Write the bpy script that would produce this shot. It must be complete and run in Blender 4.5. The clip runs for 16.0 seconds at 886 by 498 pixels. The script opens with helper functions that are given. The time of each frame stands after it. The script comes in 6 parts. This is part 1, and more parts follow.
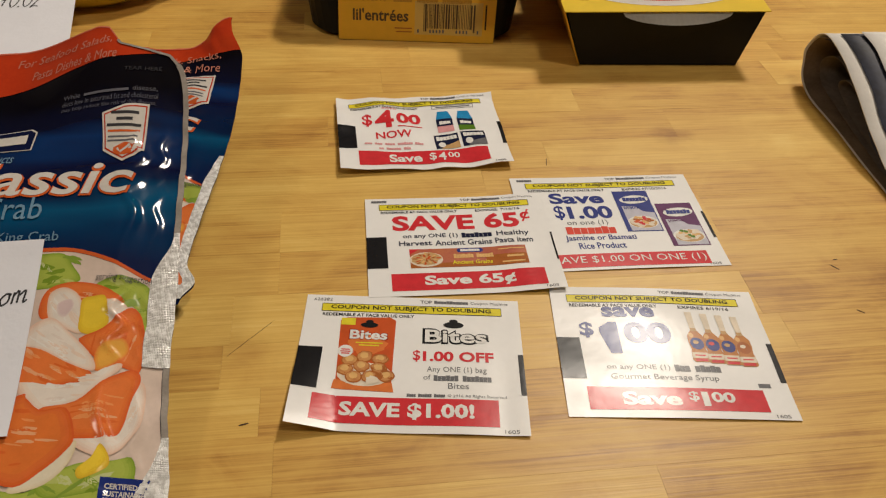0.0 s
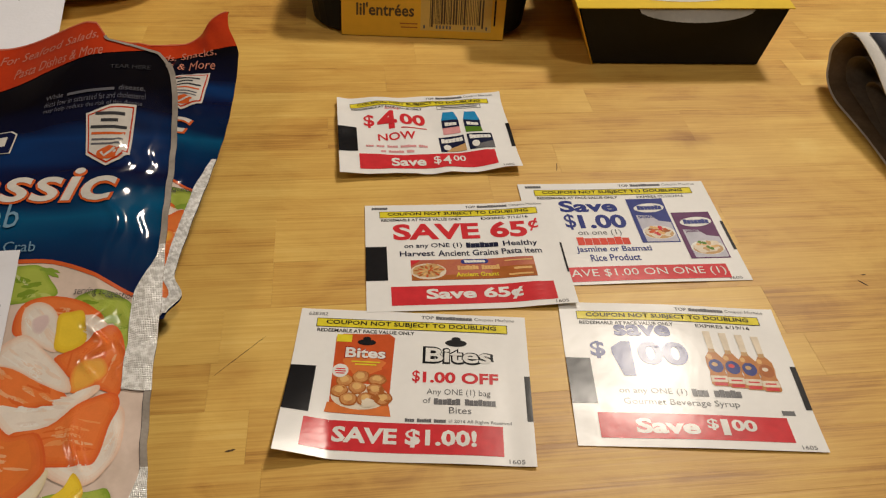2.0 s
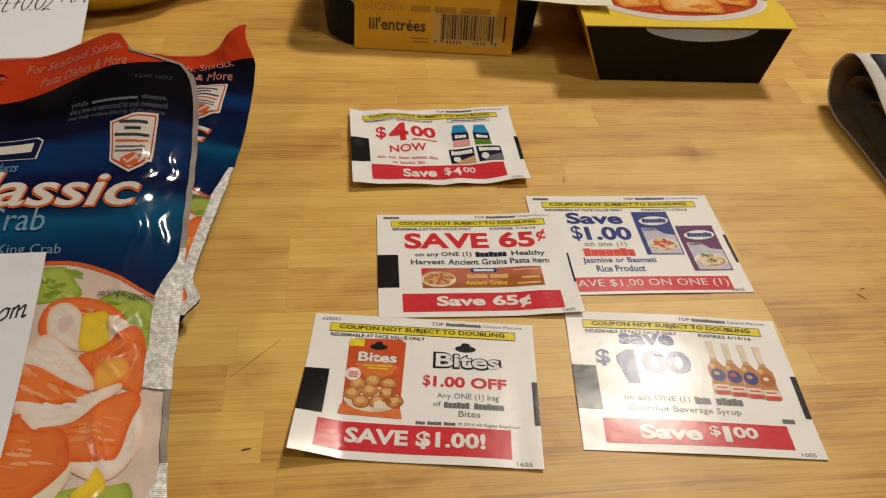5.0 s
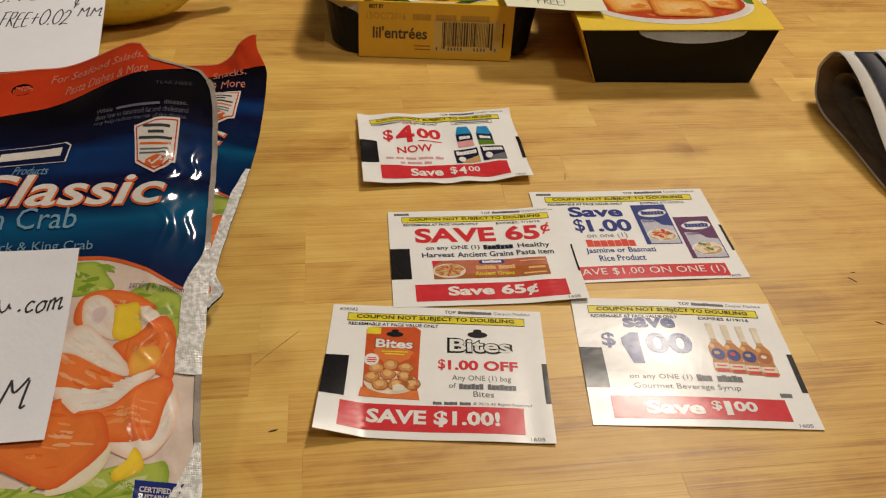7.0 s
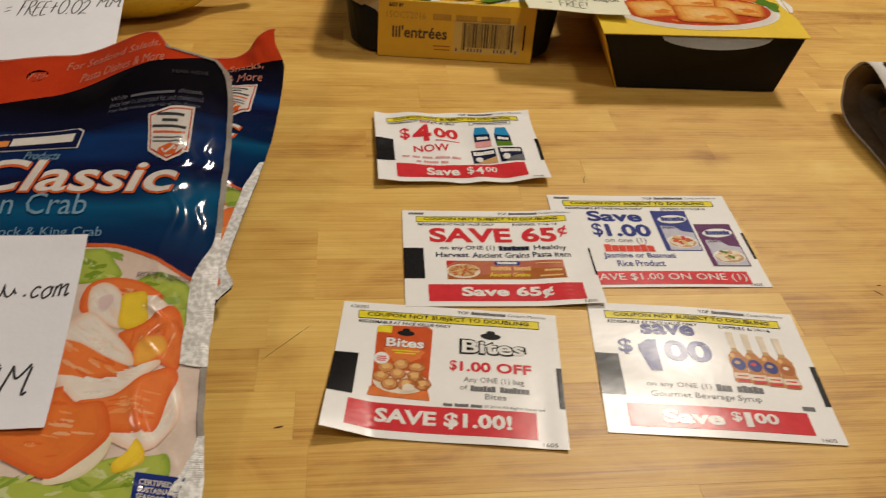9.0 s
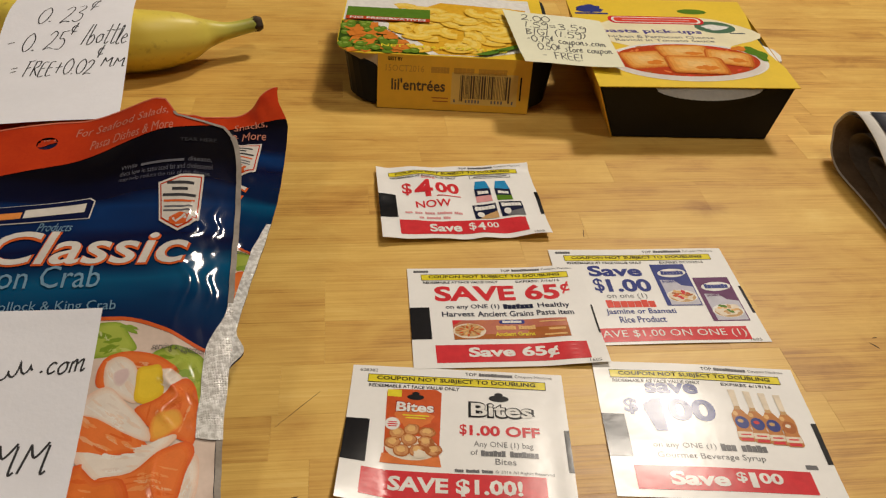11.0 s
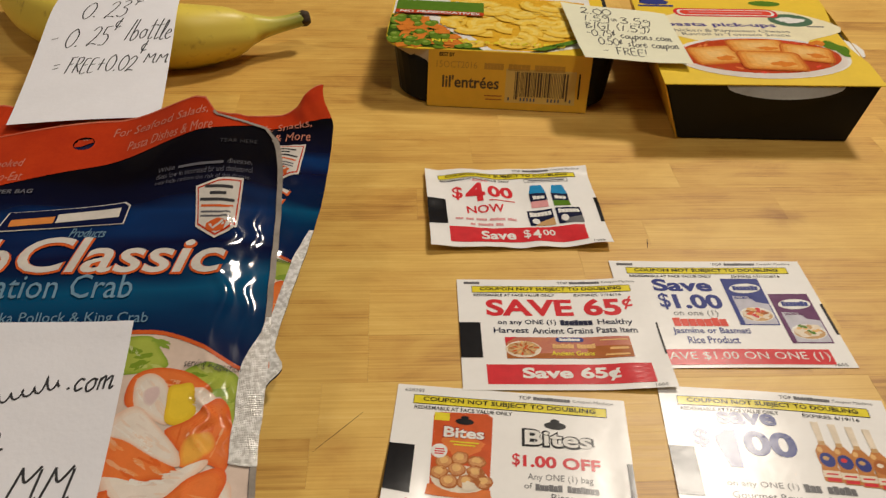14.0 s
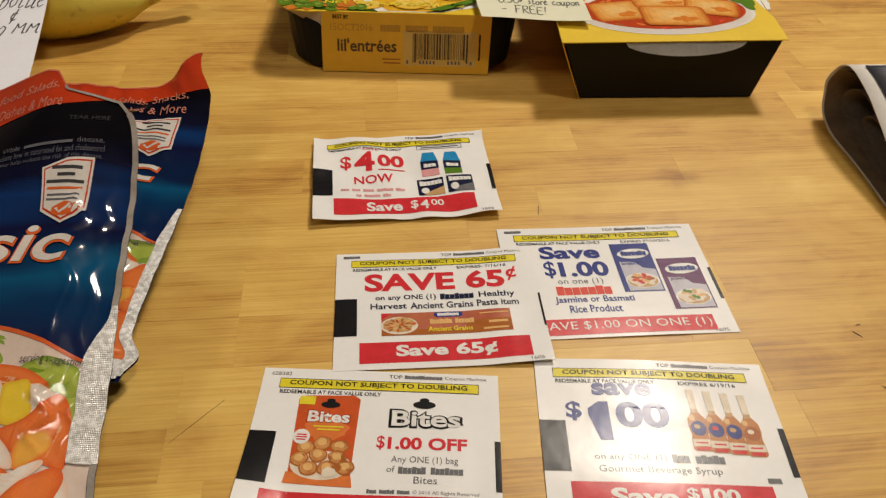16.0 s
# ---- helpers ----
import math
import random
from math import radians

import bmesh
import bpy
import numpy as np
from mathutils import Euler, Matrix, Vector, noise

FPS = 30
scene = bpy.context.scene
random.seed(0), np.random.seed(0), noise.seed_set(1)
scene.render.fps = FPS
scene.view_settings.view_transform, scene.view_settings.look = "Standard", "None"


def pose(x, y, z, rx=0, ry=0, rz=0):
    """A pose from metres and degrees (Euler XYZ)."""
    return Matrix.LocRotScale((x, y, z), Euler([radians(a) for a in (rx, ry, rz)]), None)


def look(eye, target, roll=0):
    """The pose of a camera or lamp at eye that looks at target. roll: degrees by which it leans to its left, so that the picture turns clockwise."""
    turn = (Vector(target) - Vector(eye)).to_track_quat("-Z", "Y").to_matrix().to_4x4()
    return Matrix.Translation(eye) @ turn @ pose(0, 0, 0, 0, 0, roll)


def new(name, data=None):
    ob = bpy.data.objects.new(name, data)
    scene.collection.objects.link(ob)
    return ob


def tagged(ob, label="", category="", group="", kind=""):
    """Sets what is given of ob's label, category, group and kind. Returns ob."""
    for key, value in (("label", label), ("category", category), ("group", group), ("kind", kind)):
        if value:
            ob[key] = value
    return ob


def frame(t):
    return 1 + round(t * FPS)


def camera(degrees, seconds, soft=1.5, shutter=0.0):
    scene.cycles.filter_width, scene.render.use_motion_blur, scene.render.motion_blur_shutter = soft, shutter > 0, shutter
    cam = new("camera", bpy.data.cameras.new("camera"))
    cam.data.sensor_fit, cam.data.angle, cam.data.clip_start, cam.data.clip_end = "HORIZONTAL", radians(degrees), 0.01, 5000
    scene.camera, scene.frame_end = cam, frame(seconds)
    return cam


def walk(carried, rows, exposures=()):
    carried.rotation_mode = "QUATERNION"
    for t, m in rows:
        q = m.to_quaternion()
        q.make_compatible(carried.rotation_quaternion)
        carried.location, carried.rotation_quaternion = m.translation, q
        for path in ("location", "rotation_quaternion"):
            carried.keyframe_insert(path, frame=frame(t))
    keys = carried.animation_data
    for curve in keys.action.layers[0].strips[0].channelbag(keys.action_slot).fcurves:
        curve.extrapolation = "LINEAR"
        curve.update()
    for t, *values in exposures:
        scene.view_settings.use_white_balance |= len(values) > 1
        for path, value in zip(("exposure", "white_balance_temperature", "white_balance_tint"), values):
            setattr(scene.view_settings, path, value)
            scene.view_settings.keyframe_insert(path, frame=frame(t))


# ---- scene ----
cam = camera(59.8, 16.0, soft=1.2, shutter=0.45)
PATH = [
    (0, (0.0213, 0.0343, 0.2554), (0.0264, 0.7704, -0.4216), 3.95),
    (0.5, (0.0228, 0.0385, 0.2517), (0.0251, 0.7716, -0.4285), 3.81),
    (1, (0.0230, 0.0434, 0.2505), (0.0214, 0.7779, -0.4280), 3.91),
    (1.5, (0.0234, 0.0488, 0.2500), (0.0194, 0.7793, -0.4329), 3.87),
    (2, (0.0235, 0.0556, 0.2478), (0.0174, 0.7842, -0.4371), 3.89),
    (2.5, (0.0281, 0.0633, 0.2454), (0.0140, 0.7873, -0.4443), 3.77),
    (3, (0.0341, 0.0664, 0.2456), (0.0165, 0.7944, -0.4399), 3.81),
    (3.5, (0.0346, 0.0621, 0.2451), (0.0199, 0.7977, -0.4322), 3.96),
    (4, (0.0307, 0.0554, 0.2507), (0.0223, 0.7909, -0.4268), 4.66),
    (6.3, (0.0118, 0.0393, 0.2532), (0.0053, 0.7854, -0.4125), 3.81),
    (6.5, (0.0142, 0.0373, 0.2525), (0.0049, 0.7819, -0.4150), 3.33),
    (7, (0.0129, 0.0269, 0.2558), (0.0099, 0.7798, -0.4022), 3.70),
    (7.5, (0.0030, 0.0207, 0.2519), (-0.0096, 0.7791, -0.3997), 4.68),
    (8, (-0.0022, 0.0245, 0.2460), (-0.0300, 0.7843, -0.4035), 4.58),
    (8.5, (-0.0021, 0.0288, 0.2400), (-0.0321, 0.7885, -0.4096), 4.76),
    (9, (0.0119, 0.0292, 0.2463), (-0.0073, 0.7905, -0.4018), 4.59),
    (9.2, (0.0180, 0.0302, 0.2504), (-0.0020, 0.7956, -0.3928), 3.95),
    (11.3, (-0.0022, 0.0391, 0.2658), (-0.0074, 0.8177, -0.3616), 4.29),
    (11.5, (-0.0055, 0.0416, 0.2662), (-0.0059, 0.8176, -0.3646), 3.93),
    (12, (-0.0197, 0.0434, 0.2686), (-0.0031, 0.8175, -0.3642), 3.19),
    (12.5, (-0.0406, 0.0407, 0.2654), (0.0045, 0.8163, -0.3642), 3.61),
    (13, (-0.0500, 0.0396, 0.2581), (-0.0056, 0.8096, -0.3784), 3.41),
    (13.5, (-0.0220, 0.0524, 0.2494), (-0.0472, 0.8172, -0.3944), 1.73),
    (14, (-0.0012, 0.0607, 0.2542), (-0.0690, 0.8301, -0.3809), 2.36),
    (14.5, (0.0110, 0.0559, 0.2609), (-0.0281, 0.8342, -0.3659), 1.74),
    (15, (0.0256, 0.0559, 0.2559), (-0.0028, 0.8224, -0.3857), 1.70),
    (15.5, (0.0428, 0.0680, 0.2496), (0.0310, 0.8111, -0.4195), 1.61),
    (16, (0.0409, 0.0786, 0.2519), (0.0152, 0.8175, -0.4213), 2.43),
]
walk(cam, [(t, look(eye, target, roll)) for t, eye, target, roll in PATH], [(0, 0.0), (4, 0.0), (7, 0.02), (9.2, 0.04), (11.3, 0.08), (16, 0.10)])

# ---- world, lamps ----
world = bpy.data.worlds.new("world")
scene.world = world
world.use_nodes = True
world.node_tree.nodes["Background"].inputs[0].default_value = (1.0, 0.8, 0.6, 1)
world.node_tree.nodes["Background"].inputs[1].default_value = 0.02


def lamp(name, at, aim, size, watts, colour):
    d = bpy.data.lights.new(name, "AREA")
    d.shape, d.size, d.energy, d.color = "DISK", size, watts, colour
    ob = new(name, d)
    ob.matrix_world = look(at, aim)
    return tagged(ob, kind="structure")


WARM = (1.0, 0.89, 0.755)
# all out of view; main and near are placed by glare and shadows
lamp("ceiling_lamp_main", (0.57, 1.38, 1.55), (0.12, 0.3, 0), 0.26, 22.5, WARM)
# unseen fill added from the left, set where it leaves no glare on film
lamp("fill_lamp_side", (-1.2, -0.05, 1.55), (0.0, 0.4, 0), 0.24, 3.6, WARM)
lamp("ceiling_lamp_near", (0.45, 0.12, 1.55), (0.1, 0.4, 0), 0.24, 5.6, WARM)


# ---- materials ----
def nodes_of(name):
    m = bpy.data.materials.new(name)
    m.use_nodes = True
    t = m.node_tree
    return m, t, t.nodes["Principled BSDF"]


def paint(name, colour, rough=0.5, vary=0.12, scale=60.0, bump=0.0, bump_scale=400.0, metal=0.0, coat=0.0, spread=None, stretch=(1, 1, 1), spec=0.5, trans=0.0):
    """A surface whose colour wavers at two scales, with fine relief."""
    m, t, b = nodes_of(name)
    n, l = t.nodes, t.links
    tc, mp = n.new("ShaderNodeTexCoord"), n.new("ShaderNodeMapping")
    mp.inputs["Scale"].default_value = stretch
    l.new(tc.outputs["Object"], mp.inputs[0])
    big, fine = n.new("ShaderNodeTexNoise"), n.new("ShaderNodeTexNoise")
    big.inputs["Scale"].default_value, fine.inputs["Scale"].default_value = scale, scale * 9
    big.inputs["Detail"].default_value = 4
    for q in (big, fine):
        l.new(mp.outputs[0], q.inputs[0])
    add = n.new("ShaderNodeMath")
    add.operation = "MULTIPLY_ADD"
    l.new(fine.outputs[0], add.inputs[0])
    add.inputs[1].default_value = 0.4
    l.new(big.outputs[0], add.inputs[2])
    ramp = n.new("ShaderNodeValToRGB")
    c2 = spread or tuple(c * (1 - vary) for c in colour)
    ramp.color_ramp.elements[0].position, ramp.color_ramp.elements[1].position = 0.5, 0.92
    ramp.color_ramp.elements[0].color, ramp.color_ramp.elements[1].color = (*c2, 1), (*colour, 1)
    l.new(add.outputs[0], ramp.inputs[0])
    l.new(ramp.outputs[0], b.inputs["Base Color"])
    b.inputs["Roughness"].default_value, b.inputs["Metallic"].default_value = rough, metal
    b.inputs["Coat Weight"].default_value, b.inputs["Coat Roughness"].default_value = coat, 0.12
    b.inputs["Specular IOR Level"].default_value = spec
    if trans:
        b.inputs["Transmission Weight"].default_value = trans
    if bump:
        bt, bn = n.new("ShaderNodeTexNoise"), n.new("ShaderNodeBump")
        bt.inputs["Scale"].default_value = bump_scale
        l.new(mp.outputs[0], bt.inputs[0])
        l.new(bt.outputs[0], bn.inputs["Height"])
        bn.inputs["Strength"].default_value, bn.inputs["Distance"].default_value = bump, 0.0006
        l.new(bn.outputs[0], b.inputs["Normal"])
    return m


def ink(name, colour, rough=0.24, **k):
    return paint(name, colour, rough, vary=0.16, scale=250, spec=0.27, bump=0.12, bump_scale=150, **k)


def wood():
    """Oiled maple or birch staves: each its own tone, long grain along the stave."""
    m, t, b = nodes_of("oiled_wood")
    n, l = t.nodes, t.links
    tc, info = n.new("ShaderNodeTexCoord"), n.new("ShaderNodeObjectInfo")
    shift = n.new("ShaderNodeVectorMath")
    shift.operation = "MULTIPLY_ADD"
    rnd = n.new("ShaderNodeCombineXYZ")
    for k in range(3):
        l.new(info.outputs["Random"], rnd.inputs[k])
    shift.inputs[1].default_value = (9.0, 31.0, 17.0)
    l.new(rnd.outputs[0], shift.inputs[0])
    l.new(tc.outputs["Object"], shift.inputs[2])

    def noise_at(sx, sy, scale, detail=5, rough=0.6, distort=0.0):
        mp, q = n.new("ShaderNodeMapping"), n.new("ShaderNodeTexNoise")
        mp.inputs["Scale"].default_value = (sx, sy, 1)
        q.inputs["Scale"].default_value, q.inputs["Detail"].default_value = scale, detail
        q.inputs["Roughness"].default_value, q.inputs["Distortion"].default_value = rough, distort
        l.new(shift.outputs[0], mp.inputs[0])
        l.new(mp.outputs[0], q.inputs[0])
        return q.outputs[0]

    broad = noise_at(0.16, 1.5, 26, 5, 0.55, 1.2)
    grain = noise_at(0.07, 2.2, 130, 6, 0.66, 0.6)
    pores = noise_at(0.05, 3.6, 300, 3, 0.6)
    blot = noise_at(0.7, 1.3, 34, 4, 0.6, 0.8)

    def math_node(op, a, c, d=None):
        q = n.new("ShaderNodeMath")
        q.operation = op
        for i, x in enumerate((a, c, d)):
            if x is None:
                continue
            if isinstance(x, (int, float)):
                q.inputs[i].default_value = x
            else:
                l.new(x, q.inputs[i])
        return q.outputs[0]

    mix = math_node("MULTIPLY_ADD", grain, 0.33, math_node("MULTIPLY_ADD", broad, 0.46, math_node("MULTIPLY_ADD", pores, 0.44, 0.015)))
    mix = math_node("ADD", mix, math_node("MULTIPLY_ADD", info.outputs["Random"], 0.22, -0.17))
    mix = math_node("ADD", mix, math_node("MULTIPLY_ADD", blot, 0.46, -0.22))
    ramp = n.new("ShaderNodeValToRGB")
    els = ramp.color_ramp.elements
    els[0].position, els[0].color = 0.32, WOOD[0]
    els[1].position, els[1].color = 0.94, WOOD[3]
    for p, c in ((0.48, WOOD[1]), (0.70, WOOD[2])):
        e = els.new(p)
        e.color = c
    l.new(mix, ramp.inputs[0])
    colour = ramp.outputs[0]
    warp = n.new("ShaderNodeVectorMath")
    warp.operation = "MULTIPLY_ADD"
    wn = n.new("ShaderNodeTexNoise")
    wn.inputs["Scale"].default_value = 70
    l.new(tc.outputs["Object"], wn.inputs[0])
    l.new(wn.outputs["Color"], warp.inputs[0])
    warp.inputs[1].default_value = (0.02, 0.02, 0)
    l.new(tc.outputs["Object"], warp.inputs[2])
    for (sx, sy), size, dark in STAINS:
        mp, dist, rng, mx = n.new("ShaderNodeMapping"), n.new("ShaderNodeVectorMath"), n.new("ShaderNodeMapRange"), n.new("ShaderNodeMixRGB")
        mp.inputs["Location"].default_value = (-sx - 0.01, -(sy + 0.01) * 1.0, 0)
        mp.inputs["Scale"].default_value = (1, 1, 0)
        dist.operation = "LENGTH"
        l.new(warp.outputs[0], mp.inputs[0])
        l.new(mp.outputs[0], dist.inputs[0])
        l.new(dist.outputs["Value"], rng.inputs[0])
        rng.interpolation_type = "SMOOTHSTEP"
        rng.inputs[1].default_value, rng.inputs[2].default_value, rng.inputs[3].default_value, rng.inputs[4].default_value = 0.0, size, dark, 0.0
        mx.blend_type = "MULTIPLY"
        l.new(rng.outputs[0], mx.inputs[0])
        l.new(colour, mx.inputs[1])
        mx.inputs[2].default_value = (0.50, 0.36, 0.26, 1)
        colour = mx.outputs[0]
    l.new(colour, b.inputs["Base Color"])
    rr = math_node("MULTIPLY_ADD", grain, 0.20, 0.33)
    l.new(rr, b.inputs["Roughness"])
    bn = n.new("ShaderNodeBump")
    bn.inputs["Strength"].default_value, bn.inputs["Distance"].default_value = 0.16, 0.0005
    l.new(math_node("ADD", grain, pores), bn.inputs["Height"])
    l.new(bn.outputs[0], b.inputs["Normal"])
    b.inputs["Specular IOR Level"].default_value = 0.42
    return m


# old spill marks in the wood: place on the table, radius, depth of tone
STAINS = (((0.2226, 0.394), 0.016, 0.55), ((0.285, 0.275), 0.03, 0.28), ((0.05, 0.235), 0.02, 0.22), ((-0.02, 0.25), 0.014, 0.3))
WOOD = ((0.36, 0.168, 0.032, 1), (0.575, 0.325, 0.070, 1), (0.705, 0.455, 0.112, 1), (0.80, 0.580, 0.188, 1))
M_WOOD = wood()
M_GLUE = paint("stave_joint", (0.46, 0.26, 0.08), 0.7)
M_WALL = paint("wall_paint", (0.42, 0.37, 0.30), 0.8, scale=4)
M_CEIL = paint("ceiling_paint", (0.52, 0.49, 0.45), 0.9, scale=4)
M_FLOOR = paint("floor_boards", (0.25, 0.15, 0.08), 0.5, scale=6, stretch=(0.3, 3, 1))
M_CAB = paint("cabinet_paint", (0.5, 0.46, 0.4), 0.5, scale=8)
M_SHINE = paint("coupon_paper", (0.85, 0.845, 0.83), 0.25, vary=0.05, scale=40, bump=0.16, bump_scale=130, spec=0.30)
M_PAPER = paint("note_paper", (0.80, 0.81, 0.87), 0.75, vary=0.05, scale=30, bump=0.15, bump_scale=500)
M_STICKY = paint("sticky_note_paper", (0.74, 0.74, 0.56), 0.75, vary=0.06, scale=30)
M_BLACK = ink("black_ink", (0.012, 0.012, 0.014))
M_GREY = ink("grey_ink", (0.16, 0.16, 0.17))
M_RED = ink("red_ink", (0.66, 0.035, 0.045))
M_YELLOW = ink("yellow_ink", (0.80, 0.68, 0.04))
M_BLUE = ink("blue_ink", (0.035, 0.05, 0.24))
M_WHITE = ink("white_ink", (0.82, 0.81, 0.78))
M_PEN = paint("pen_ink", (0.02, 0.02, 0.025), 0.6)
M_CYAN = ink("bright_blue_ink", (0.02, 0.26, 0.55))
M_ORANGE = ink("orange_ink", (0.62, 0.10, 0.025))
M_DARKNAVY = ink("dark_navy_ink", (0.014, 0.018, 0.05))
M_BROWN = paint("crumb_brown_ink", (0.62, 0.30, 0.09), 0.3, scale=500, spread=(0.45, 0.16, 0.04))
M_TAN = ink("tan_ink", (0.58, 0.36, 0.16))
M_PURPLE = ink("purple_ink", (0.13, 0.03, 0.12))
M_AMBER = ink("amber_ink", (0.55, 0.22, 0.06))
M_GREEN = ink("pea_green_ink", (0.10, 0.22, 0.02))
M_REDORANGE = ink("orange_red_ink", (0.74, 0.07, 0.04))
M_PALEPACK = ink("pale_pack_ink", (0.55, 0.54, 0.62))
M_PINK = ink("pink_ink", (0.75, 0.35, 0.36))
M_ORANGELIGHT = ink("light_orange_ink", (0.74, 0.20, 0.05))
M_CREAM = ink("cream_white_ink", (0.80, 0.70, 0.56))
M_CRUST = ink("crust_shade_ink", (0.42, 0.13, 0.03))
M_CRUSTLIGHT = ink("crust_light_ink", (0.78, 0.47, 0.18))
M_SAUCERED = ink("deep_red_ink", (0.30, 0.02, 0.01))


# ---- building helpers ----
def finish(name, bm, material, smooth=False):
    me = bpy.data.meshes.new(name)
    bmesh.ops.recalc_face_normals(bm, faces=bm.faces)
    bm.to_mesh(me)
    bm.free()
    if smooth:
        me.polygons.foreach_set("use_smooth", [True] * len(me.polygons))
    me.materials.append(material)
    return new(name, me)


def part(name, bm, material, parent, label="", smooth=False):
    ob = finish(name, bm, material, smooth)
    ob.parent = parent
    return tagged(ob, label)


def empty(name, m, label, category, group=""):
    ob = new(name)
    ob.empty_display_size = 0.02
    ob.matrix_world = m
    return tagged(ob, label, category, group)


def box(bm, x0, y0, z0, x1, y1, z1, bevel=0.0):
    c = bmesh.ops.create_cube(bm, size=1, matrix=Matrix.Translation(((x0 + x1) / 2, (y0 + y1) / 2, (z0 + z1) / 2)) @ Matrix.Diagonal((x1 - x0, y1 - y0, z1 - z0, 1)))
    if bevel:
        es = list({e for v in c["verts"] for e in v.link_edges})
        bmesh.ops.bevel(bm, geom=es, offset=bevel, segments=2, affect="EDGES")
    return bm


def slab(S, w, d, nx, ny, thick, u0=0.0, v0=0.0):
    """A closed thin sheet laid along S(u, v, h)."""
    bm = bmesh.new()
    rows = [[[bm.verts.new(S(u0 + w * i / nx, v0 + d * j / ny, h)) for i in range(nx + 1)] for j in range(ny + 1)] for h in (0.0, -thick)]
    for k, g in enumerate(rows):
        for j in range(ny):
            for i in range(nx):
                q = (g[j][i], g[j][i + 1], g[j + 1][i + 1], g[j + 1][i])
                bm.faces.new(q if k == 0 else q[::-1])
    rim = [(0, i) for i in range(nx + 1)] + [(j, nx) for j in range(1, ny + 1)] + [(ny, i) for i in range(nx - 1, -1, -1)] + [(j, 0) for j in range(ny - 1, 0, -1)]
    for a, c in zip(rim, rim[1:] + rim[:1]):
        bm.faces.new([bm.verts.new(q.co) for q in (rows[1][a[0]][a[1]], rows[1][c[0]][c[1]], rows[0][c[0]][c[1]], rows[0][a[0]][a[1]])])
    return bm


# flat printed shapes: lists of (points, faces)
def R(x0, y0, x1, y1):
    return [([(x0, y0), (x1, y0), (x1, y1), (x0, y1)], [(0, 1, 2, 3)])]


def P(*pts):
    return [(list(pts), [tuple(range(len(pts)))])]


def E(cx, cy, rx, ry, n=20, turn=0.0):
    c, s = math.cos(turn), math.sin(turn)
    return P(*[(cx + c * rx * math.cos(a) - s * ry * math.sin(a), cy + s * rx * math.cos(a) + c * ry * math.sin(a)) for a in (2 * math.pi * i / n for i in range(n))])


def blob(cx, cy, rx, ry, turn=0.0, seed=0, amp=0.16, n=30):
    c, s, out = math.cos(turn), math.sin(turn), []
    for i in range(n):
        a = 2 * math.pi * i / n
        k = 1 + amp * noise.noise((2 * math.cos(a) + seed * 7.3, 2 * math.sin(a), seed * 1.7)) * 1.6
        x, y = rx * k * math.cos(a), ry * k * math.sin(a)
        out.append((cx + c * x - s * y, cy + s * x + c * y))
    return P(*out)


GLYPHS = {}


def T(body, x0, y0, x1, y1, bold=0.0, shear=0.0):
    """Lettering in the built-in font, fitted into a box."""
    key = (body, bold, shear)
    if key not in GLYPHS:
        cu = bpy.data.curves.new("lettering", "FONT")
        cu.body, cu.offset, cu.shear, cu.resolution_u = body, bold, shear, 4 if len(body) < 9 else 2
        ob = bpy.data.objects.new("lettering", cu)
        me = ob.to_mesh()
        GLYPHS[key] = ([tuple(v.co)[:2] for v in me.vertices], [tuple(p.vertices) for p in me.polygons])
        ob.to_mesh_clear()
        bpy.data.objects.remove(ob)
        bpy.data.curves.remove(cu)
    vs, fs = GLYPHS[key]
    xs, ys = [v[0] for v in vs], [v[1] for v in vs]
    ax, bx, ay, by = min(xs), max(xs), min(ys), max(ys)
    return [([(x0 + (x - ax) / (bx - ax) * (x1 - x0), y0 + (y - ay) / (by - ay) * (y1 - y0)) for x, y in vs], fs)]


def stroke(pts, width):
    """A pen line through the points, as one ribbon."""
    n, left, right = len(pts), [], []
    for k, (x, y) in enumerate(pts):
        (xa, ya), (xb, yb) = pts[max(0, k - 1)], pts[min(n - 1, k + 1)]
        q = width / 2 / max(1e-9, math.hypot(xb - xa, yb - ya))
        left.append((x - (yb - ya) * q, y + (xb - xa) * q))
        right.append((x + (yb - ya) * q, y - (xb - xa) * q))
    return [(left + right, [(k, n + k, n + k + 1, k + 1) for k in range(n - 1)])]


def bezier_chain(pts, n=6):
    """Catmull-Rom points through pts (any number of values each)."""
    out = []
    for k in range(len(pts) - 1):
        p0, p1, p2, p3 = pts[max(0, k - 1)], pts[k], pts[k + 1], pts[min(len(pts) - 1, k + 2)]
        for i in range(n):
            t = i / n
            out.append(tuple(0.5 * (2 * b + (c - a) * t + (2 * a - 5 * b + 4 * c - d) * t * t + (3 * b - a - 3 * c + d) * t ** 3) for a, b, c, d in zip(p0, p1, p2, p3)))
    out.append(tuple(pts[-1]))
    return out


